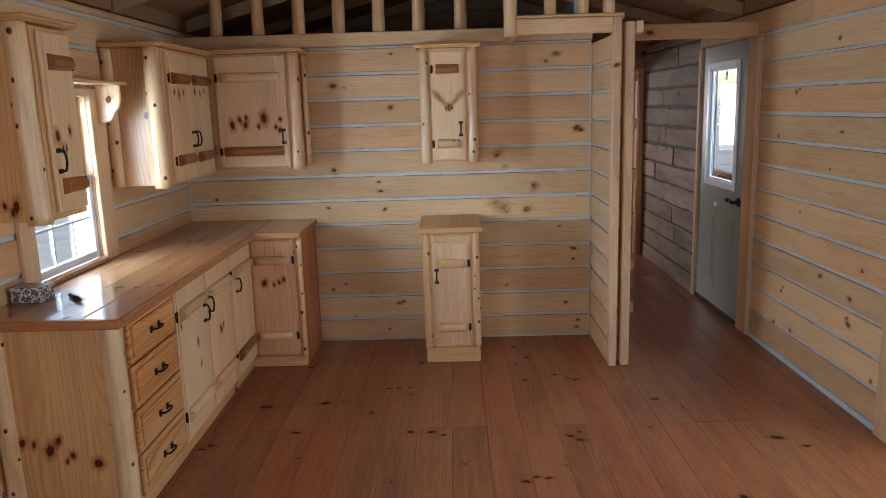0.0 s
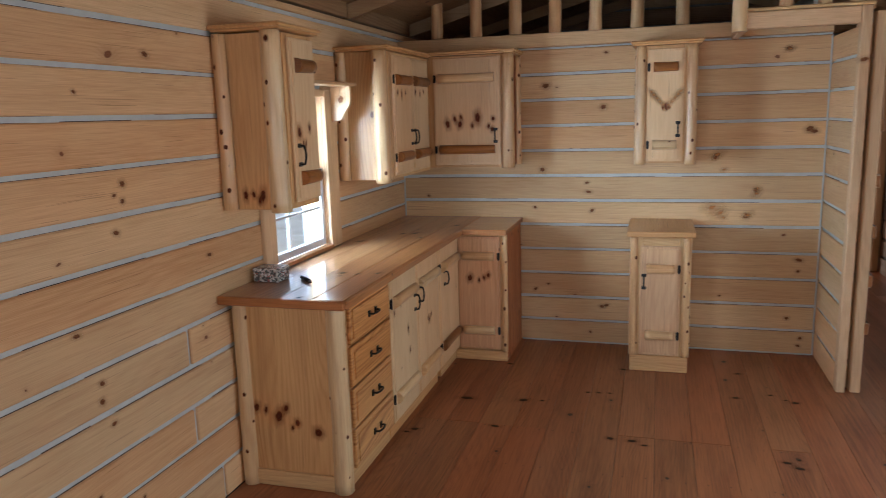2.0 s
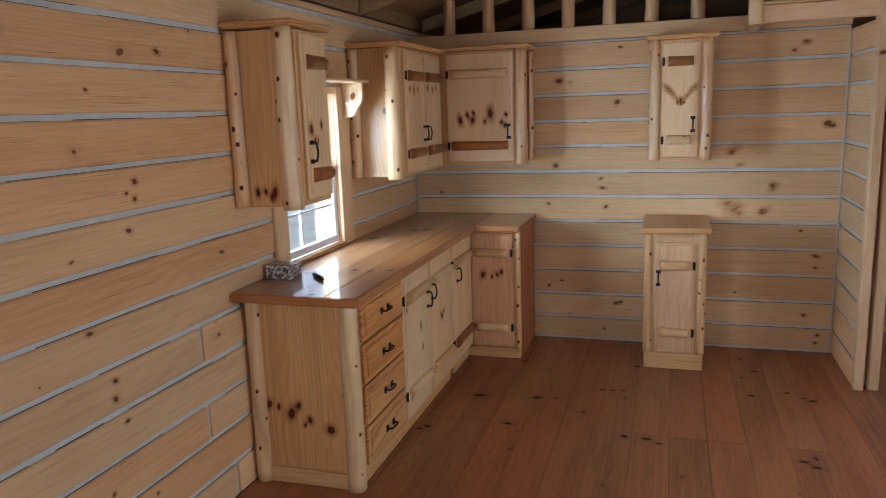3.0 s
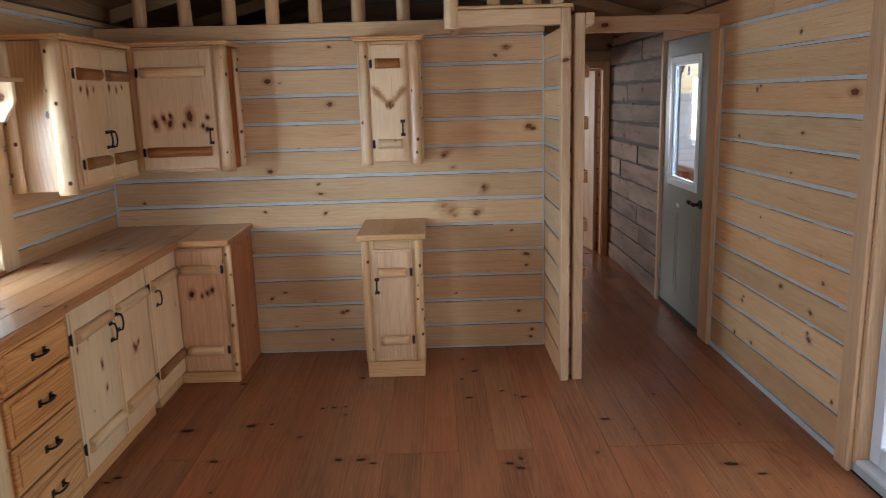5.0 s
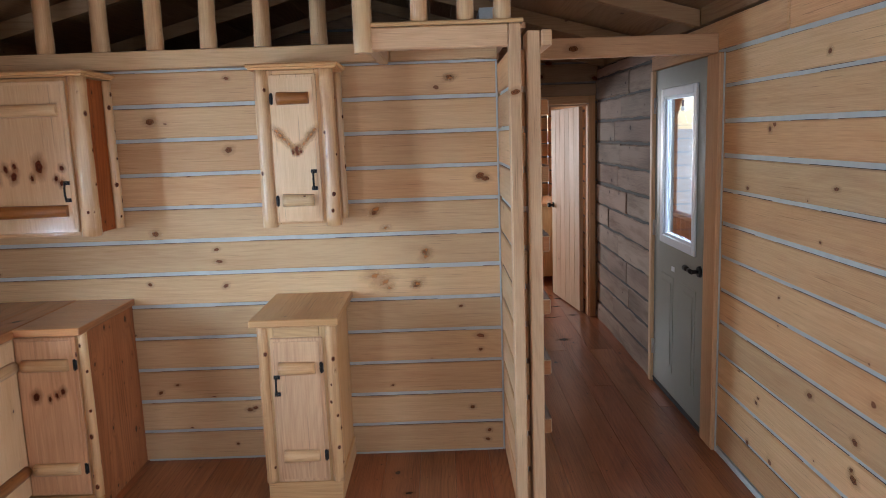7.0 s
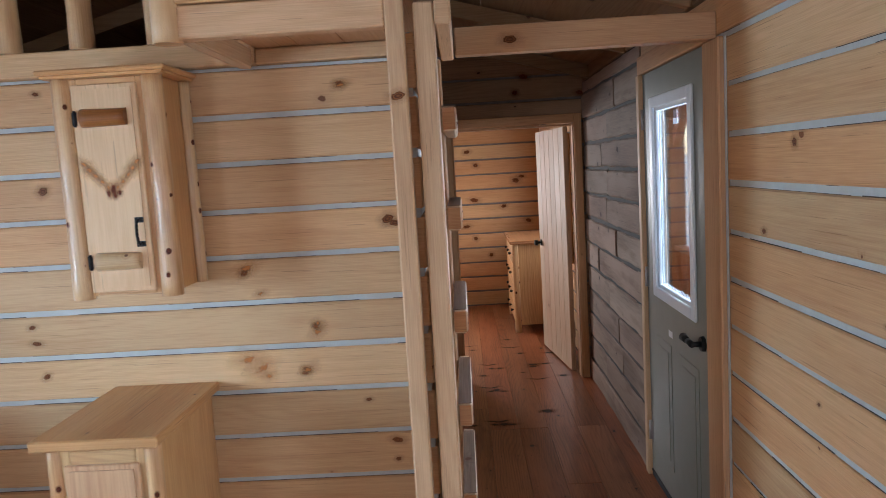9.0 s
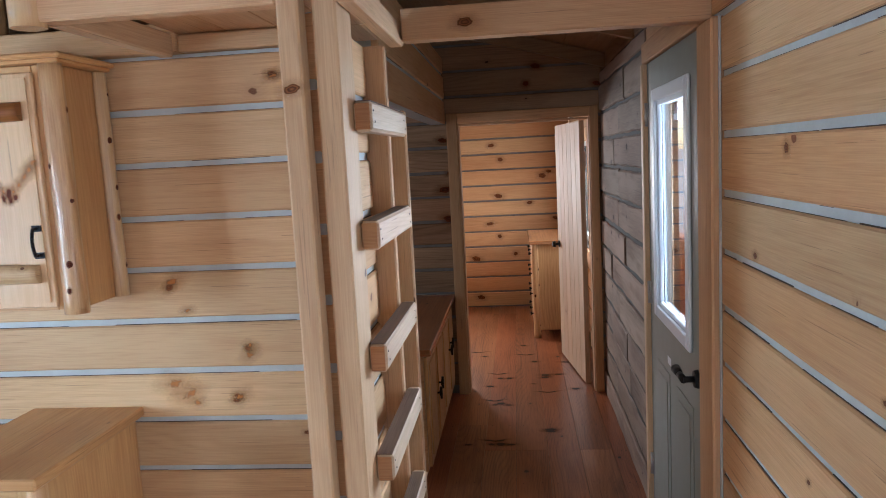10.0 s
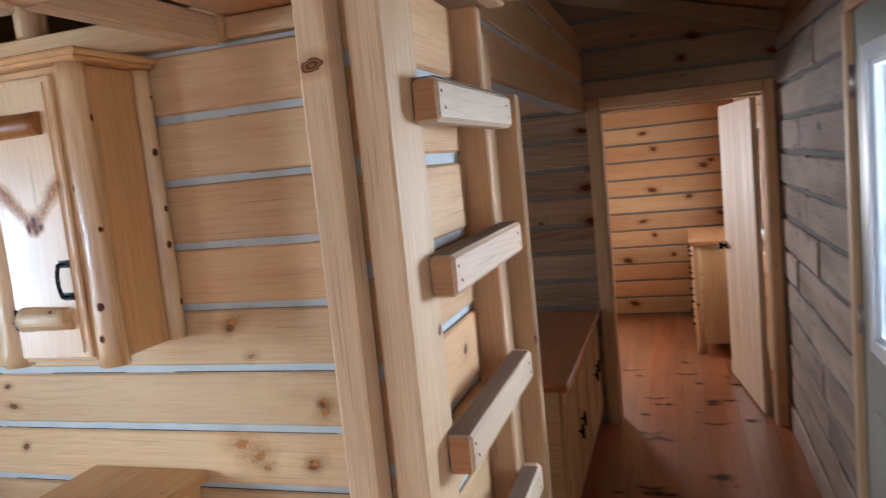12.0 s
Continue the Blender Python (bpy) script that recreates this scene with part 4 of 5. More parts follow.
# narrow base cabinet
c = thing("base_cabinet", (0.245, BACK, 0.0), "narrow honey pine base cabinet with its own top", "cabinet", "base cabinets")
slab("plinth", CABINET, c, -0.175, 0.175, -0.515, -0.002, 0.0, 0.105, 0.004, 0)
for x in (-0.165, 0.147):
    slab("side_panel", CABINET, c, x, x + 0.018, -0.50, -0.002, 0.107, 0.862, 0.002, 2)
slab("back", CABINET, c, -0.146, 0.146, -0.012, -0.002, 0.107, 0.862, 0, 2)
front_frame(c, ((-0.142, -0.105, -0.52, -0.501, 0.107, 0.862, 2), (0.105, 0.142, -0.52, -0.501, 0.107, 0.862, 2), (-0.104, 0.104, -0.52, -0.501, 0.107, 0.135, 0), (-0.104, 0.104, -0.52, -0.501, 0.80, 0.862, 0)))
for x in (-0.155, 0.155):
    log_post(c, (x, -0.508), 0.107, 0.862, 0.027)
cab_door(c, -0.118, 0.118, 0.115, 0.805, -0.52, (0, -1), 1, (0.665, 0.245), mat=ROSEPINE, pull_z=0.585, pull_at=-0.095)
bm = shape()
box(bm, -0.20, 0.20, -0.575, -0.001, 0.866, 0.90, 0.005, 1)
part("top_board", bm, CABINET, c)

# drawer base
FX = -1.056 - LEFT
c = thing("drawer_cabinet", (LEFT, 2.925, 0.0), "honey pine drawer cabinet with log corners under the counter", "cabinet", "base cabinets")
slab("end_panel", CABINET, c, 0.05, FX - 0.03, 0.012, 0.032, 0.075, 0.862, 0.003, 2, label="pine end panel with a paw-like cluster of dark knots")
slab("plinth", CABINET, c, 0.03, FX - 0.01, 0.005, 0.56, 0.0, 0.074, 0.004, 0)
slab("back", CABINET, c, 0.002, 0.014, 0.033, 0.56, 0.076, 0.862, 0, 2)
slab("side_panel", CABINET, c, 0.02, FX - 0.022, 0.542, 0.56, 0.076, 0.862, 0.002, 2)
front_frame(c, ((FX - 0.02, FX, 0.06, 0.10, 0.076, 0.862, 2), (FX - 0.02, FX, 0.535, 0.56, 0.076, 0.862, 2), (FX - 0.02, FX, 0.101, 0.534, 0.83, 0.862, 1), (FX - 0.02, FX, 0.101, 0.534, 0.076, 0.10, 1)))
log_post(c, (0.04, 0.022), 0.0, 0.862, 0.038)
log_post(c, (FX - 0.03, 0.032), 0.0, 0.862, 0.043)
for k in range(4):
    z1 = 0.842 - k * 0.19
    z0 = z1 - 0.18
    bm = shape()
    box(bm, FX + 0.001, FX + 0.018, 0.075, 0.555, z0, z1, 0.003, 1)
    box(bm, FX + 0.0175, FX + 0.024, 0.10, 0.53, z0 + 0.025, z1 - 0.025, 0.005, 1)
    d = part("drawer", bm, DRAWERPINE, c)
    iron_pull(d, (FX + 0.024, 0.315, (z0 + z1) / 2), (1, 0, 0), up=False)

# two-door base
c = thing("base_cabinet", (LEFT, 3.487, 0.0), "honey pine base cabinet with two plank doors under the counter", "cabinet", "base cabinets")
slab("plinth", CABINET, c, 0.03, FX - 0.01, 0.0, 0.853, 0.0, 0.074, 0.004, 1)
slab("back", CABINET, c, 0.002, 0.014, 0.0, 0.853, 0.076, 0.862, 0, 2)
front_frame(c, ((FX - 0.02, FX, 0.0, 0.03, 0.076, 0.862, 2), (FX - 0.02, FX, 0.80, 0.84, 0.076, 0.862, 2), (FX - 0.02, FX, 0.031, 0.799, 0.83, 0.862, 1), (FX - 0.02, FX, 0.031, 0.799, 0.076, 0.10, 1)))
cab_door(c, 0.006, 0.412, 0.085, 0.852, FX, (1, 0), -1, (0.715, 0.215), pull_z=0.635, pull_at=0.375)
cab_door(c, 0.416, 0.835, 0.085, 0.852, FX, (1, 0), 1, (0.715, 0.215), pull_z=0.66, pull_at=0.45)

# corner base
c = thing("corner_base_cabinet", (LEFT, BACK, 0.0), "honey pine corner base cabinet with folding door and red knotty end", "cabinet", "base cabinets")
RX = -0.71 - LEFT
FY = -0.50
bm = shape()
box(bm, 0.03, FX - 0.012, - 0.88, FY, 0.0, 0.074, 0.003)
box(bm, 0.03, RX - 0.005, FY + 0.001, -0.002, 0.0, 0.074, 0.003)
box(bm, FX - 0.011, RX - 0.003, FY - 0.02, FY, 0.0, 0.068, 0.006, 0)
part("plinth", bm, CABINET, c)
slab("end_panel", CEDAR, c, RX - 0.022, RX, FY, -0.002, 0.0, 0.862, 0.003, 2, label="red knotty end panel")
slab("back", CABINET, c, 0.002, RX - 0.023, -0.014, -0.002, 0.076, 0.862, 0, 2)
front_frame(c, ((RX - 0.055, RX - 0.023, FY - 0.015, FY, 0.076, 0.862, 2), (FX + 0.03, RX - 0.056, FY - 0.015, FY, 0.83, 0.862, 0), (FX + 0.03, RX - 0.056, FY - 0.015, FY, 0.076, 0.095, 0)))
log_post(c, (RX - 0.016, FY - 0.014), 0.07, 0.862, 0.02)
cab_door(c, -0.955, FY - 0.0165, 0.085, 0.852, FX, (1, 0), -1, (0.715, 0.215), rail_mats=(LOGSKIN, DARKLOG), pull_z=0.64, pull_at=-0.86)
cab_door(c, FX + 0.0225, RX - 0.045, 0.085, 0.845, FY - 0.015, (0, -1), 1, (0.715, 0.215), mat=ROSEPINE)

# L-shaped counter
c = thing("countertop", (LEFT, BACK, 0.863), "glossy varnished pine counter with an L-shaped plan", "countertop")
n = 4
edge = -0.995 - LEFT
for k in range(n):
    a, b = 0.002 + (edge - 0.002) * k / n, 0.002 + (edge - 0.002) * (k + 1) / n
    bm = shape()
    box(bm, a, b, 2.85 - BACK, -0.002, 0.002, 0.038, 0.0012 if k < n - 1 else 0.004, 1)
    part("board", bm, COUNTER, c)
bm = shape()
box(bm, edge + 0.001, -0.695 - LEFT, -0.60, -0.002, 0.002, 0.037, 0.004, 0)
part("board", bm, COUNTER, c)
slab("edge_band", COUNTER, c, 0.002, edge + 0.008, 2.832 - BACK, 2.8492 - BACK, 0.0, 0.0385, 0.005, 0)
slab("edge_band", COUNTER, c, edge + 0.0008, edge + 0.014, 2.85 - BACK, -0.601, 0.0, 0.0385, 0.005, 1)

# shelf over the window
c = thing("window_shelf", (LEFT, 3.335, 1.79), "pine shelf with shaped brackets over the kitchen window", "shelf")
slab("shelf_board", DOORPINE, c, 0.026, 0.15, 0.0, 0.80, 0.012, 0.03, 0.004, 1)
for y in (0.03, 0.70):
    bm = shape()
    outline = [(0.027, y, 0.01), (0.145, y, 0.01), (0.145, y, -0.07), (0.135, y, -0.10), (0.11, y, -0.13), (0.09, y, -0.17), (0.027, y, -0.18)]
    prism(bm, outline, (0, 0.022, 0), 2)
    part("bracket", bm, DOORPINE, c)

# ---- things on the counter ----
_m, _N, _L, _P = material("patchwork_print")
_co = _N.new("ShaderNodeTexCoord")
_v = _N.new("ShaderNodeTexVoronoi")
_v.inputs["Scale"].default_value = 120
_v.distance = "CHEBYCHEV"
_L.new(_co.outputs["Object"], _v.inputs["Vector"])
_s = _N.new("ShaderNodeSeparateColor")
_L.new(_v.outputs["Color"], _s.inputs[0])
_r = ramp(_N, ((0.0, (0.08, 0.07, 0.06)), (0.35, (0.35, 0.12, 0.09)), (0.45, (0.5, 0.46, 0.4)), (0.7, (0.13, 0.15, 0.14)), (0.85, (0.68, 0.66, 0.62))))
_r.color_ramp.interpolation = "CONSTANT"
_L.new(_s.outputs[0], _r.inputs[0])
_L.new(_r.outputs[0], _P.inputs["Base Color"])
_P.inputs["Roughness"].default_value = 0.4
box_ob = thing("keepsake_box", (-1.49, 3.16, 0.902), "small box covered in a busy printed pattern on the counter", "box")
slab("body", _m, box_ob, -0.065, 0.065, -0.05, 0.05, 0.0, 0.045, 0.003)
slab("lid", _m, box_ob, -0.067, 0.067, -0.052, 0.052, 0.046, 0.064, 0.003)
bm = shape()
rod(bm, (-1.36, 3.205, 0.911), (-1.28, 3.124, 0.911), 0.0085, 0.0085, 10)
rod(bm, (-1.28, 3.124, 0.911), (-1.262, 3.106, 0.911), 0.0065, 0.0025, 10)
tagged(link("pen", bm, IRON), "short dark pen lying on the counter", "pen")

# ---- bedroom door and casing ----
for x0, x1 in ((1.272, 1.345), (2.238, 2.294)):
    bm = shape()
    box(bm, x0, x1, BED - 0.022, BED - 0.001, 0.0, 1.982, 0.004, 2)
    tagged(link("trim", bm, WALL), "pine casing of the bedroom doorway", "casing", kind="structure")
bm = shape()
box(bm, 1.346, 2.237, BED - 0.022, BED - 0.001, 1.915, 1.982, 0.004, 0)
tagged(link("trim", bm, WALL), "pine head casing of the bedroom doorway", "casing", kind="structure")
bm = shape()
box(bm, 1.339, 1.353, BED, BED + 0.13, 0.0, 1.912, 0.002, 2)
box(bm, 2.230, 2.244, BED, BED + 0.13, 0.0, 1.912, 0.002, 2)
box(bm, 1.354, 2.229, BED, BED + 0.13, 1.898, 1.912, 0.002, 0)
tagged(link("door_frame", bm, SAWN), "pine jambs lining the bedroom doorway", "door frame", kind="structure")

bdoor = thing("door_3", (2.215, BED + 0.145, 0.012), "open pale pine plank door with grooved boards", "door")
bdoor["kind"] = "structure"
bdoor.rotation_euler = (0, 0, radians(98.0))
n = 6
for k in range(n):
    bm = shape()
    w = 0.865 / n
    box(bm, k * w + 0.0006, (k + 1) * w - 0.0006, 0.0, 0.036, 0.0, 1.885, 0.0035, 2)
    part("plank", bm, PALEPINE, bdoor)
for z in (0.25, 1.55):
    slab("batten", SAWN, bdoor, 0.05, 0.815, -0.02, -0.001, z, z + 0.12, 0.003, 0)
bm = shape()
for s in (-1, 1):
    y = 0.018 + s * 0.018
    rod(bm, (0.805, y, 0.93), (0.805, y + s * 0.008, 0.93), 0.028, 0.026, 14)
    rod(bm, (0.805, y + s * 0.008, 0.93), (0.805, y + s * 0.035, 0.93), 0.01, 0.012, 10)
    rod(bm, (0.805, y + s * 0.035, 0.93), (0.805, y + s * 0.06, 0.93), 0.027, 0.022, 14)
part("door_knob", bm, IRON, bdoor, "black round door knob")

# ---- bedroom dresser ----
dr = thing("dresser", (1.855, 9.62, 0.0), "honey pine dresser with peeled log corner posts and black knobs", "dresser")
DW, DD, DH = 0.40, 0.95, 0.90
for x, y in ((0.022, 0.025), (0.022, DD - 0.025), (DW - 0.025, DD - 0.025), (DW - 0.025, 0.025)):
    log_post(dr, (x, y), 0.0, DH - 0.035, 0.032, "leg")
slab("side_panel", CABINET, dr, 0.05, DW - 0.05, 0.018, 0.035, 0.07, DH - 0.036, 0.002, 2)
slab("side_panel", CABINET, dr, 0.05, DW - 0.05, DD - 0.035, DD - 0.018, 0.07, DH - 0.036, 0.002, 2)
slab("back", CABINET, dr, DW - 0.03, DW - 0.02, 0.05, DD - 0.05, 0.07, DH - 0.036, 0.0, 2)
slab("bottom", CABINET, dr, 0.03, DW - 0.032, 0.036, DD - 0.036, 0.07, 0.09, 0.002)
bm = shape()
box(bm, -0.03, DW + 0.005, -0.03, DD + 0.03, DH - 0.034, DH, 0.005, 1)
part("top", bm, COUNTER, dr)
for k in range(4):
    z0 = 0.10 + k * 0.19
    d = slab("drawer", CABINET, dr, -0.008, 0.016, 0.06, DD - 0.06, z0, z0 + 0.18, 0.004, 1)
    for y in (0.20, DD / 2, DD - 0.20):
        bm = shape()
        rod(bm, (-0.008, y, z0 + 0.09), (-0.022, y, z0 + 0.09), 0.006, 0.007, 8)
        rod(bm, (-0.022, y, z0 + 0.09), (-0.036, y, z0 + 0.09), 0.016, 0.012, 10)
        part("knob", bm, IRON, d)

# ---- cabinet in the utility recess ----
va = thing("recess_cabinet", (1.25, 6.60, 0.0), "brown pine cabinet with black pulls in the utility recess", "cabinet")
VL = BED - 6.60 - 0.004
slab("body", CABINET, va, -0.50, -0.025, 0.0, VL, 0.07, 0.69, 0.003, 1)
slab("plinth", CABINET, va, -0.50, -0.05, 0.01, VL - 0.01, 0.0, 0.069, 0.003, 1)
slab("top", COUNTER, va, -0.52, 0.02, -0.02, VL, 0.692, 0.725, 0.005, 1)
for k, z in enumerate((0.385, 0.415, 0.435, 0.46)):
    a, b = 0.02 + k * 0.36, 0.37 + k * 0.36
    bm = shape()
    box(bm, -0.024, -0.006, a, b, 0.09, 0.675, 0.003, 2)
    box(bm, -0.0065, 0.0, a + 0.05, b - 0.05, 0.14, 0.625, 0.005, 2)
    d = part("door", bm, CABINET, va)
    y = b - 0.03 if k % 2 == 0 else a + 0.05
    bm = shape()
    rod(bm, (0.0, y, z), (0.014, y, z), 0.006, 0.006, 8)
    rod(bm, (0.014, y, z), (0.029, y, z), 0.019, 0.014, 10)
    rod(bm, (0.022, y, z - 0.034), (0.022, y, z + 0.034), 0.007, 0.007, 8)
    part("knob", bm, IRON, d)

# ---- bedroom window in the right wall ----
w2 = thing("window_2", (RIGHT, 9.68, 0.85), "bedroom window with white sash and pine casing", "window")
w2["kind"] = "structure"
for y0, y1 in ((-0.84, -0.735), (0.735, 0.84)):
    slab("casing", SAWN, w2, -0.022, -0.001, y0, y1, -0.09, 1.02, 0.004, 2)
slab("casing", SAWN, w2, -0.022, -0.001, -0.734, 0.734, 0.915, 1.02, 0.004, 1)
slab("casing", SAWN, w2, -0.022, -0.001, -0.734, 0.734, -0.09, 0.012, 0.004, 1)
bm = shape()
for y0, y1, a, b in ((-0.748, -0.70, 0.002, 0.928), (0.70, 0.748, 0.002, 0.928), (-0.03, 0.03, 0.05, 0.88), (-0.699, 0.699, 0.002, 0.05), (-0.699, 0.699, 0.88, 0.928)):
    box(bm, 0.06, 0.10, y0, y1, a, b, 0.003)
part("window_frame", bm, VINYL, w2)
bm = shape()
box(bm, 0.078, 0.082, -0.70, 0.70, 0.045, 0.885, 0)
g = part("pane", bm, GLASS, w2)
g.visible_shadow = False

# ---- outdoors ----
SOIL = plain("pale_gravel_ground", (0.27, 0.285, 0.28), 0.9, vary=0.35, scale=1.5, fine=40)
bm = shape()
box(bm, -600, 600, -600, 600, -0.9, -0.6, 0)
tagged(link("ground", bm, SOIL), "pale gravel ground round the cabin", "ground", kind="structure")
bm = shape()
for k in range(7):
    box(bm, RIGHT + 0.17 + k * 0.142, RIGHT + 0.17 + k * 0.142 + 0.138, FRONT, FAR, -0.09, -0.05, 0.003, 1)
tagged(link("porch_deck", bm, PORCH), "red-stained porch deck boards", "deck", kind="structure")
PX = RIGHT + 0.95
for y in (-2.4, 0.3, 3.3, 9.1):
    pp = thing("porch_post", (PX, y, -0.05), "red-stained porch post with knee braces", "post", "porch posts")
    slab("post", PORCH, pp, -0.07, 0.07, -0.07, 0.07, 0.0, 2.32, 0.006, 2)
    for s in (-1, 1):
        bm = shape()
        prism(bm, [(-0.035, s * 0.072, 1.75), (-0.035, s * 0.072, 1.88), (-0.035, s * 0.50, 2.31), (-0.035, s * 0.63, 2.31)], (0.07, 0, 0), 2)
        part("brace", bm, PORCH, pp)
        bm = shape()
        prism(bm, [(-0.035, s * 0.072, 0.75), (-0.035, s * 0.072, 0.88), (-0.035, s * 0.52, 0.15), (-0.035, s * 0.40, 0.15)], (0.07, 0, 0), 2)
        part("lower_brace", bm, PORCH, pp)
lumber("porch_beam", PX - 0.07, PX + 0.07, FRONT, FAR, 2.272, 2.42, "red-stained porch beam", "beam", PORCH)
for y0, y1 in ((0.38, 3.22), (3.38, 9.02), (9.18, 10.9)):
    pr = thing("porch_railing", (PX, y0, -0.05), "red-stained porch railing with slats", "railing", "porch railings")
    L_ = y1 - y0
    slab("top_rail", PORCH, pr, -0.045, 0.045, 0.0, L_, 0.86, 0.90, 0.004, 1)
    slab("bottom_rail", PORCH, pr, -0.03, 0.03, 0.0, L_, 0.10, 0.14, 0.004, 1)
    m = int(L_ / 0.13)
    for k in range(1, m):
        slab("slat", PORCH, pr, -0.018, 0.018, L_ * k / m - 0.018, L_ * k / m + 0.018, 0.141, 0.859, 0, 2)
bm = shape()
for k in range(5):
    a, b = RIGHT + 0.16 + k * 0.19, RIGHT + 0.16 + k * 0.19 + 0.186
    box(bm, a, b, FRONT - 0.2, FAR + 0.2, 2.45 + 0.002 * k, 2.47 + 0.002 * k, 0.002, 1)
tagged(link("ceiling_porch", bm, ROOFWOOD), "pine boards of the porch ceiling", "ceiling", kind="structure")
SIDING = plain("white_siding", (0.36, 0.385, 0.41), 0.6, vary=0.05)
hs = thing("shed", (17.0, 19.0, -0.6), "white clapboard shed across the yard", "shed")
for k in range(16):
    slab("clapboard", SIDING, hs, -0.02, 0.03, -5, 5, k * 0.19, k * 0.19 + 0.165, 0.003, 1)
slab("wall", SIDING, hs, 0.03, 4.0, -5, 5, 0.0, 3.04, 0)
bm = shape()
prism(bm, [(-0.4, -5.4, 3.05), (4.4, -5.4, 3.05), (2.0, -5.4, 4.5)], (0, 10.8, 0), 1)
part("roof", bm, plain("grey_shingle_roof", (0.18, 0.19, 0.2), 0.8), hs)
for y in (-2.8, 1.8):
    slab("window", RUBBER, hs, -0.012, -0.002, y, y + 0.9, 1.1, 2.1, 0.002)

# ---- knots that stand out ----
knot_rng = random.Random(11)


def knot_at(parent, centre, normal, along, r, mat=None, stretch=1.0):
    """A pine knot, a low dome a little proud of the wood, with its stain round it."""
    n, a = Vector(normal), Vector(along)
    s = n.cross(a)
    bm = shape()
    lay = bm.loops.layers.uv.active
    c = Vector(centre)
    long = knot_rng.uniform(1.1, 1.6) * stretch
    ph = knot_rng.uniform(0, 6)
    rows = [[bm.verts.new(c + n * 0.0009)]]
    steps = ((0.5, 0.0008), (1.0, 0.0005), (1.7, 0.0004), (2.8, 0.0002))
    for f, h in steps:
        row = []
        for i in range(14):
            t = i * 2 * math.pi / 14
            q = r * f * (1 + 0.14 * math.sin(2 * t + ph) + 0.1 * math.sin(5 * t + 2 * ph))
            row.append(bm.verts.new(c + a * (math.cos(t) * q * long) + s * (math.sin(t) * q * 0.85) + n * h))
        rows.append(row)
    far = {rows[0][0]: 0.0}
    for (f, h), row in zip(steps, rows[1:]):
        for v in row:
            far[v] = f
    for i in range(14):
        j = (i + 1) % 14
        bm.faces.new((rows[0][0], rows[1][i], rows[1][j]))
        for p, q in zip(rows[1:], rows[2:]):
            bm.faces.new((p[i], q[i], q[j], p[j]))
    for f in bm.faces:
        f.smooth = True
        for lp in f.loops:
            lp[lay].uv = (0.5, far[lp.vert])
    return part("knot", bm, mat or KNOT, parent)


UP = (0, 0, 1)

def owner(words):
    return next(o for o in scene.objects if o.parent is None and words in str(o.get("label", "")))


o = owner("drawer cabinet")
for x, z, r in ((0.091, 0.370, 0.011), (0.137, 0.361, 0.007), (0.199, 0.336, 0.015), (0.237, 0.376, 0.010), (0.289, 0.312, 0.009), (0.263, 0.286, 0.006), (0.388, 0.276, 0.014)):
    knot_at(o, (x, 0.0118, z), (0, -1, 0), UP, r * 1.2)
o = owner("one wide knotty door")
for x, z, r in ((0.097, 0.289, 0.013), (0.147, 0.321, 0.009), (0.182, 0.286, 0.012), (0.189, 0.335, 0.008), (0.265, 0.275, 0.007), (0.302, 0.328, 0.018), (0.376, 0.272, 0.008), (0.407, 0.319, 0.008), (0.400, 0.25, 0.008)):
    knot_at(o, (x, -0.3312, z), (0, -1, 0), UP, r * 1.2)
o = owner("folding door")
for x, z, r in ((0.621, 0.568, 0.015), (0.682, 0.556, 0.008), (0.715, 0.572, 0.008), (0.745, 0.590, 0.010)):
    knot_at(o, (x, FY - 0.0362, z), (0, -1, 0), UP, r)
o = owner("corner posts beside the window")
for x, z, r in ((0.098, 0.062, 0.012), (0.136, 0.065, 0.009), (0.18, 0.060, 0.014), (0.164, 0.04, 0.008)):
    knot_at(o, (x, 0.0198, z), (0, -1, 0), UP, r)
for y, z, r in ((0.12, 0.320, 0.014), (0.215, 0.337, 0.011), (0.15, 0.272, 0.007), (0.175, 0.270, 0.007)):
    knot_at(o, (0.3182, y, z), (1, 0, 0), UP, r)
o = owner("with two doors and a peeled")
for y, z, r in ((0.15, 0.50, 0.010), (0.22, 0.49, 0.011), (0.29, 0.50, 0.008), (0.48, 0.51, 0.010), (0.57, 0.50, 0.010), (0.644, 0.515, 0.008)):
    knot_at(o, (0.3232, y, z), (1, 0, 0), UP, r)
o = owner("two plank doors")
for y, z, r in ((0.25, 0.52, 0.010), (0.27, 0.40, 0.008), (0.62, 0.47, 0.013), (0.66, 0.49, 0.009), (0.60, 0.49, 0.007), (0.05, 0.66, 0.008)):
    knot_at(o, (FX + 0.0212, y, z), (1, 0, 0), UP, r)
for x, z, r in ((-0.528, 1.802, 0.02), (-0.143, 1.650, 0.02), (-0.128, 2.003, 0.012), (0.984, 1.974, 0.014), (1.125, 1.478, 0.024), (1.152, 1.462, 0.02), (-0.236, 1.079, 0.014), (-0.247, 1.142, 0.013), (0.827, 1.093, 0.009), (-0.606, 0.969, 0.012)):
    knot_at(wall_back, (x, BACK - 0.0012, z), (0, -1, 0), (1, 0, 0), r * 0.72, KNOT_BROWN)
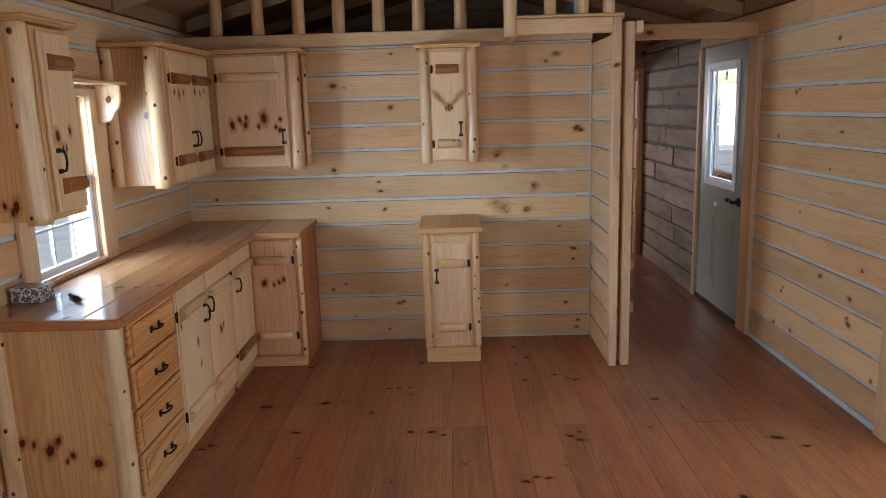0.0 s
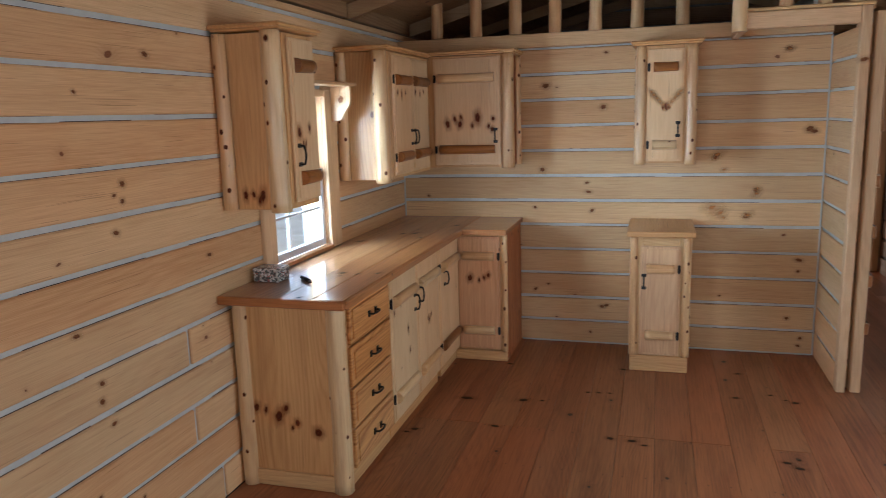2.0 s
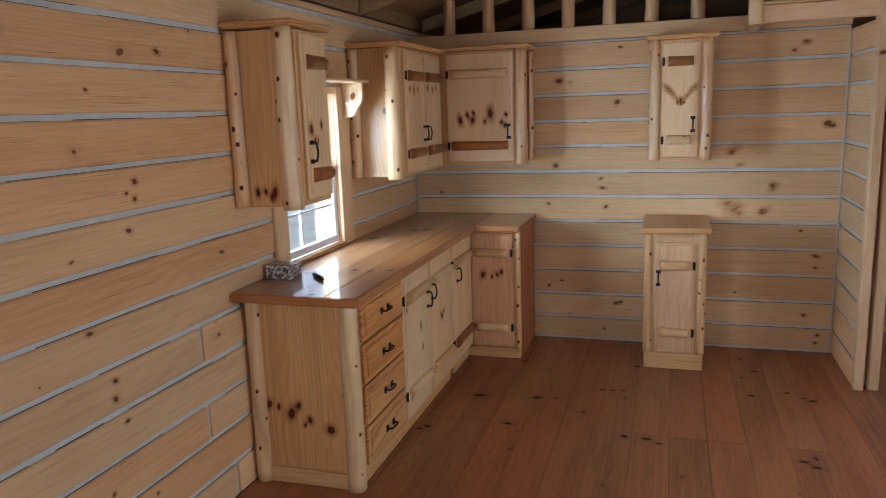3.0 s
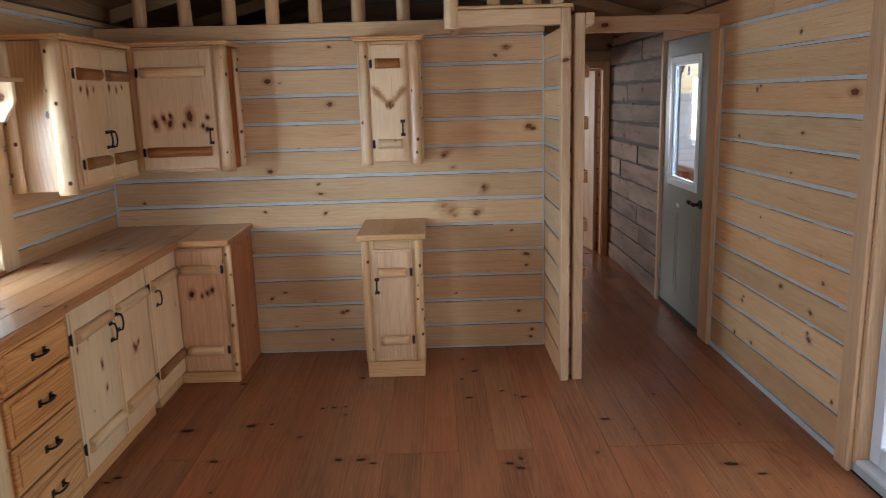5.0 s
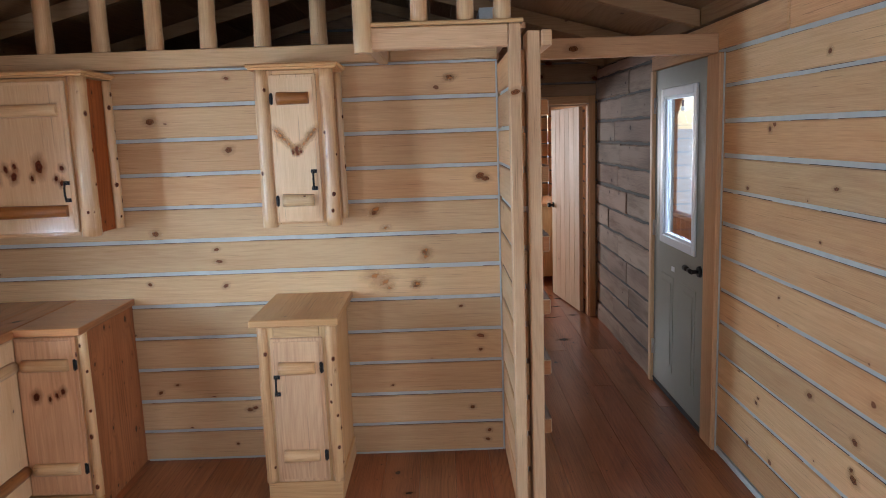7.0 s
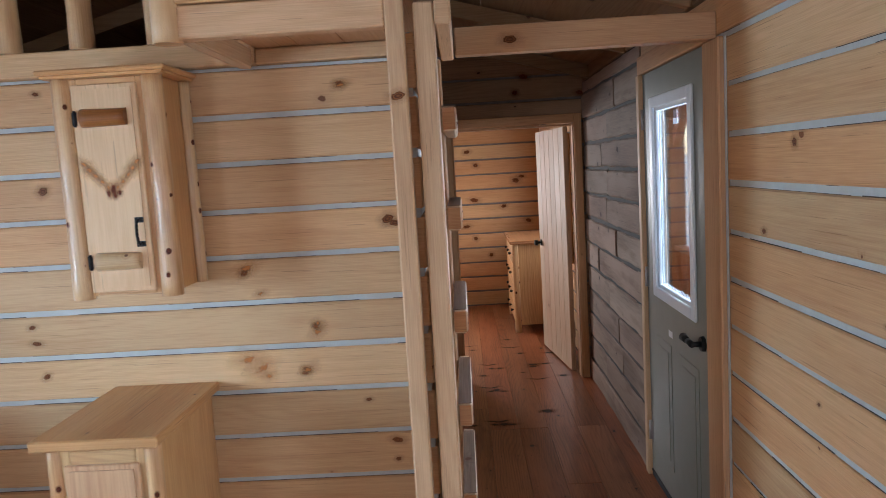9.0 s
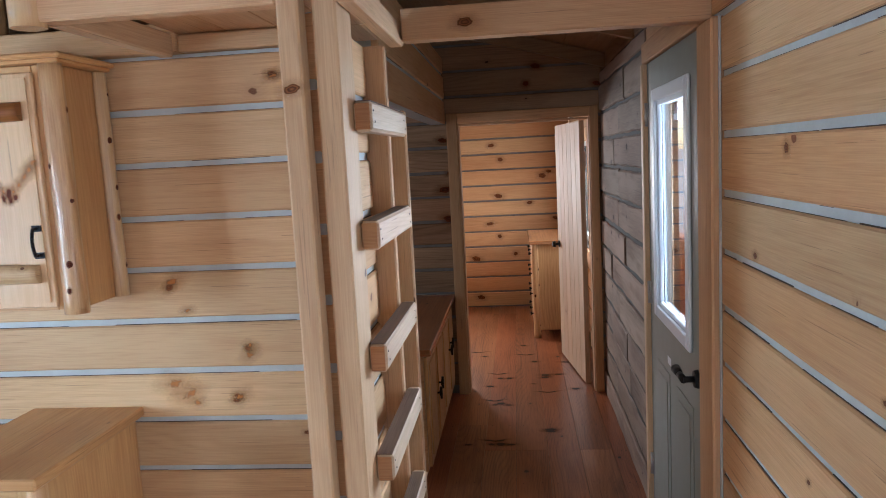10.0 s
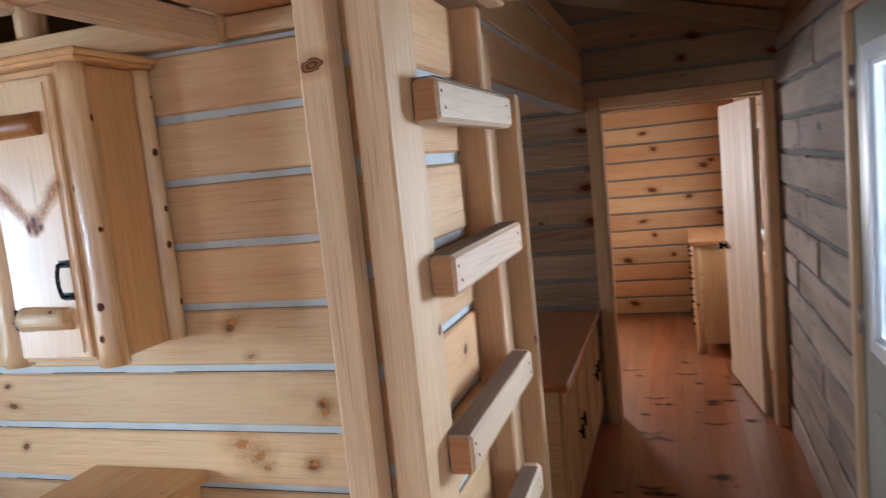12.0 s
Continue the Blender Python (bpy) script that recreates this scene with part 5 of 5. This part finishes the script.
for x, z, r in ((0.782, 0.930, 0.012), (1.107, 0.637, 0.016), (1.106, 0.562, 0.011), (1.009, 0.80, 0.011), (1.054, 0.244, 0.012), (-0.513, 0.42, 0.01), (-0.106, 0.280, 0.013), (1.142, 0.112, 0.013), (1.132, 0.06, 0.011), (0.633, 0.38, 0.008), (0.577, 1.305, 0.016), (-0.216, 0.08, 0.01), (0.83, 1.09, 0.01), (0.775, 0.915, 0.011)):
    knot_at(wall_back, (x, BACK - 0.0012, z), (0, -1, 0), (1, 0, 0), r * 0.72, KNOT_BROWN)
for y, z, r in ((4.675, 1.667, 0.016), (4.882, 1.402, 0.014), (4.221, 1.937, 0.014), (3.714, 1.646, 0.026), (4.134, 1.453, 0.012), (4.227, 1.249, 0.009), (4.253, 0.648, 0.018), (4.718, 0.442, 0.014), (4.70, 0.47, 0.01),
                (4.799, 0.217, 0.016), (3.938, 0.596, 0.016), (3.934, 0.46, 0.02), (3.95, 0.49, 0.012), (3.691, 0.24, 0.014), (4.537, 0.97, 0.008)):
    knot_at(wall_right, (RIGHT - 0.0012, y, z), (-1, 0, 0), (0, 1, 0), r * 0.72, KNOT_BROWN)
for x, z, r in ((-1.387, 1.049, 0.012), (-0.553, 1.233, 0.018), (-0.212, 0.95, 0.014), (-0.137, 0.27, 0.016), (-0.605, 0.38, 0.012)):
    knot_at(wall_back, (x, BACK - 0.0016, z), (0, -1, 0), (1, 0, 0.25), r * 0.72, KNOT_BROWN)
for y, z, r in ((1.854, 1.904, 0.02), (1.851, 1.858, 0.008), (2.342, 1.429, 0.014), (2.296, 1.393, 0.008), (2.334, 1.369, 0.011), (2.286, 1.265, 0.012), (2.813, 1.087, 0.012), (2.142, 0.772, 0.012), (2.133, 0.71, 0.014), (2.176, 0.613, 0.01), (2.056, 0.964, 0.012), (2.528, 1.879, 0.014), (2.074, 0.39, 0.01), (2.282, 0.281, 0.009), (2.167, 1.739, 0.009)):
    knot_at(wall_left, (LEFT + 0.0012, y, z), (1, 0, 0), (0, 1, 0), r * 0.72, KNOT_BROWN)
for x, y, r in ((-0.822, 4.115, 0.022), (-0.581, 3.77, 0.014), (-0.496, 4.150, 0.018), (-0.391, 4.164, 0.009), (0.016, 3.748, 0.014), (0.123, 3.742, 0.015), (-0.086, 4.353, 0.008), (-0.148, 4.347, 0.009), (-0.023, 4.358, 0.008), (0.035, 4.779, 0.012), (-0.986, 3.643, 0.013), (-1.02, 3.603, 0.009), (0.183, 3.705, 0.01), (-0.688, 4.743, 0.012)):
    knot_at(floor, (x, y, 0.0004), UP, (1, 0, 0), r, KNOT_FLOOR)
for x, y, r in ((0.979, 4.421, 0.013), (0.864, 4.513, 0.009), (0.936, 4.448, 0.007), (1.369, 4.100, 0.015), (0.822, 3.662, 0.014), (0.868, 3.616, 0.014), (0.880, 3.700, 0.007), (1.826, 3.592, 0.018), (0.607, 3.256, 0.011), (0.661, 3.245, 0.01), (0.559, 3.218, 0.012), (1.452, 3.053, 0.014), (0.672, 4.432, 0.014), (0.723, 4.838, 0.012), (1.927, 3.497, 0.012)):
    knot_at(floor, (x, y, 0.0004), UP, (1, 0, 0), r, KNOT_FLOOR)
for x, y, r in ((1.531, 7.817, 0.014), (1.625, 7.809, 0.014), (1.555, 8.411, 0.015), (1.895, 8.415, 0.02), (2.004, 8.487, 0.02), (1.800, 8.262, 0.01), (1.529, 7.132, 0.016), (1.640, 7.124, 0.016), (1.884, 7.326, 0.02), (1.412, 9.030, 0.014)):
    knot_at(floor, (x, y, 0.0004), UP, (1, 0, 0), r, KNOT_FLOOR)
for x, y, r in ((1.572, 7.843, 0.02), (1.585, 7.13, 0.022), (1.883, 7.354, 0.02), (1.898, 8.472, 0.022), (1.485, 8.219, 0.02), (1.625, 8.409, 0.018), (1.741, 9.359, 0.018), (2.099, 8.131, 0.02), (2.068, 8.814, 0.02), (1.392, 7.128, 0.014), (1.824, 8.844, 0.018)):
    knot_at(floor, (x, y, 0.0004), UP, (1, 0, 0), r, KNOT_FLOOR)
for x, y in ((1.528, 7.897), (1.551, 7.178), (1.352, 9.159), (1.538, 8.516), (1.90, 8.06), (1.76, 9.05)):
    for side in (-1, 1):
        knot_at(floor, (x + side * 0.035, y + 0.012, 0.0007), UP, (0.94, side * 0.34, 0), 0.009, KNOT_FLOOR, 2.6)
for x, z, r in ((1.473, 1.797, 0.024), (1.566, 1.64, 0.022), (2.017, 1.442, 0.026), (1.529, 1.241, 0.026), (1.425, 0.936, 0.022), (2.147, 0.974, 0.024), (1.526, 0.793, 0.02), (1.255, 0.55, 0.03), (1.292, 0.11, 0.026), (2.089, 1.486, 0.02), (1.869, 1.154, 0.02), (1.696, 0.592, 0.02)):
    knot_at(wall_far, (x, FAR - 0.0012, z), (0, -1, 0), (1, 0, 0), r, KNOT_BROWN)
for x, z, r in ((1.239, 1.806, 0.018), (1.241, 1.467, 0.026), (1.259, 1.263, 0.026), (1.285, 1.582, 0.016), (1.89, 2.267, 0.018), (1.822, 2.155, 0.016), (2.295, 2.129, 0.018)):
    knot_at(wall_bedroom, (x, BED - 0.0012, z), (0, -1, 0), (1, 0, 0), r, KNOT)
for x, z, r in ((0.588, 1.324, 0.02), (0.633, 1.226, 0.01), (0.834, 1.07, 0.014), (0.566, 0.977, 0.026), (0.638, 0.91, 0.014), (0.788, 0.927, 0.016), (0.986, 1.968, 0.013), (0.837, 1.102, 0.012), (0.615, 0.94, 0.02)):
    knot_at(wall_back, (x, BACK - 0.0014, z), (0, -1, 0), (1, 0, 0.35), r, SMUDGE)
post = owner("sawn pine post at the partition")
knot_at(post, (1.246, 4.6348, 1.853), (0, -1, 0), (1, 0, 0), 0.012, KNOT_BROWN)
beam = owner("beam across the hall")
knot_at(beam, (1.60, 5.2698, 2.085), (0, -1, 0), (1, 0, 0), 0.017, KNOT_BROWN)

top = owner("glossy varnished pine counter")
for x, y, r in ((-1.239, 4.518, 0.016), (-1.478, 4.2, 0.016), (-1.221, 3.352, 0.014), (-1.047, 3.375, 0.011), (-1.138, 3.342, 0.009), (-1.208, 2.879, 0.008), (-1.06, 4.857, 0.014), (-1.315, 4.491, 0.013)):
    knot_at(top, (x - LEFT, y - BACK, 0.0383), UP, (0.35, 0.94, 0), r, KNOT_FLOOR)

knot_at(owner("shaped brackets"), (0.09, 0.6996, -0.06), (0, -1, 0), UP, 0.016, KNOT_BROWN)

# heart-shaped grain on the narrow door
o = owner("heart-grained door")
for s in (-1, 1):
    for k, (f, r) in enumerate(((0.18, 0.008), (0.4, 0.011), (0.62, 0.012), (0.82, 0.014), (1.0, 0.012))):
        knot_at(o, (s * 0.088 * f, -0.2764 - 0.0003 * k, 0.352 + 0.09 * f ** 1.25), (0, -1, 0), (s * 0.75, 0, 0.66), r, SMUDGE)
for x, z, r in ((0.0, 0.355, 0.009), (-0.018, 0.342, 0.006), (0.02, 0.343, 0.006), (0.004, 0.335, 0.006)):
    knot_at(o, (x, -0.2764, z), (0, -1, 0), UP, r)
# sticker on the door's glass
slab("sticker", plain("maroon_print", (0.12, 0.03, 0.03), 0.4), door, 0.0165, 0.0175, -0.49, -0.45, 1.78, 1.815, 0, label="small maroon sticker on the glass")
slab("sticker", VINYL, door, 0.0167, 0.0174, -0.50, -0.44, 1.755, 1.779, 0, label="small white sticker on the glass")

# ---- floor planks ----
floor_rng = random.Random(3)
PLANK = 0.1805
cols = int((RIGHT - LEFT) / PLANK) + 1
nails = shape()
for k in range(cols):
    x0 = LEFT + k * PLANK
    x1 = min(x0 + PLANK, RIGHT)
    if x1 - x0 < 0.03:
        continue
    grid = 0.406
    base = 3.795
    start = {0: 0, 1: 0, 2: 0, 3: 4, 4: 0}[floor_rng.choice((0, 0, 1, 2, 3, 4))]
    y = base + grid * (start if k % 7 else 5)
    ys = []
    yy = y
    while yy > FRONT + 0.4:
        ys.append(yy)
        yy -= grid * floor_rng.choice((6, 8, 9))
    yy = y + grid * floor_rng.choice((6, 8, 9))
    while yy < FAR - 0.3:
        ys.append(yy)
        yy += grid * floor_rng.choice((5, 8, 9))
    cuts = [FRONT] + sorted(ys) + [FAR]
    for a, b in zip(cuts, cuts[1:]):
        bm = shape()
        lift = floor_rng.uniform(-0.0004, 0.0004)
        box(bm, x0 + 0.0008, x1 - 0.0008, a + 0.0008, b - 0.0008, -0.02, lift, 0, 1)
        part("plank", bm, FLOOR, floor)
    for j in range(-15, 18):
        yn = base - 0.02 + j * grid
        if FRONT < yn < FAR:
            for xx in (x0 + 0.04, x1 - 0.04):
                cx, cy = xx + floor_rng.uniform(-0.01, 0.01), yn + floor_rng.uniform(-0.008, 0.008)
                vs = [nails.verts.new((cx + 0.0035 * math.cos(i * math.pi / 3), cy + 0.0035 * math.sin(i * math.pi / 3), 0.0012)) for i in range(6)]
                nails.faces.new(vs)
nl = part("nail_heads", nails, IRON, floor)
nl["kind"] = "stuff"
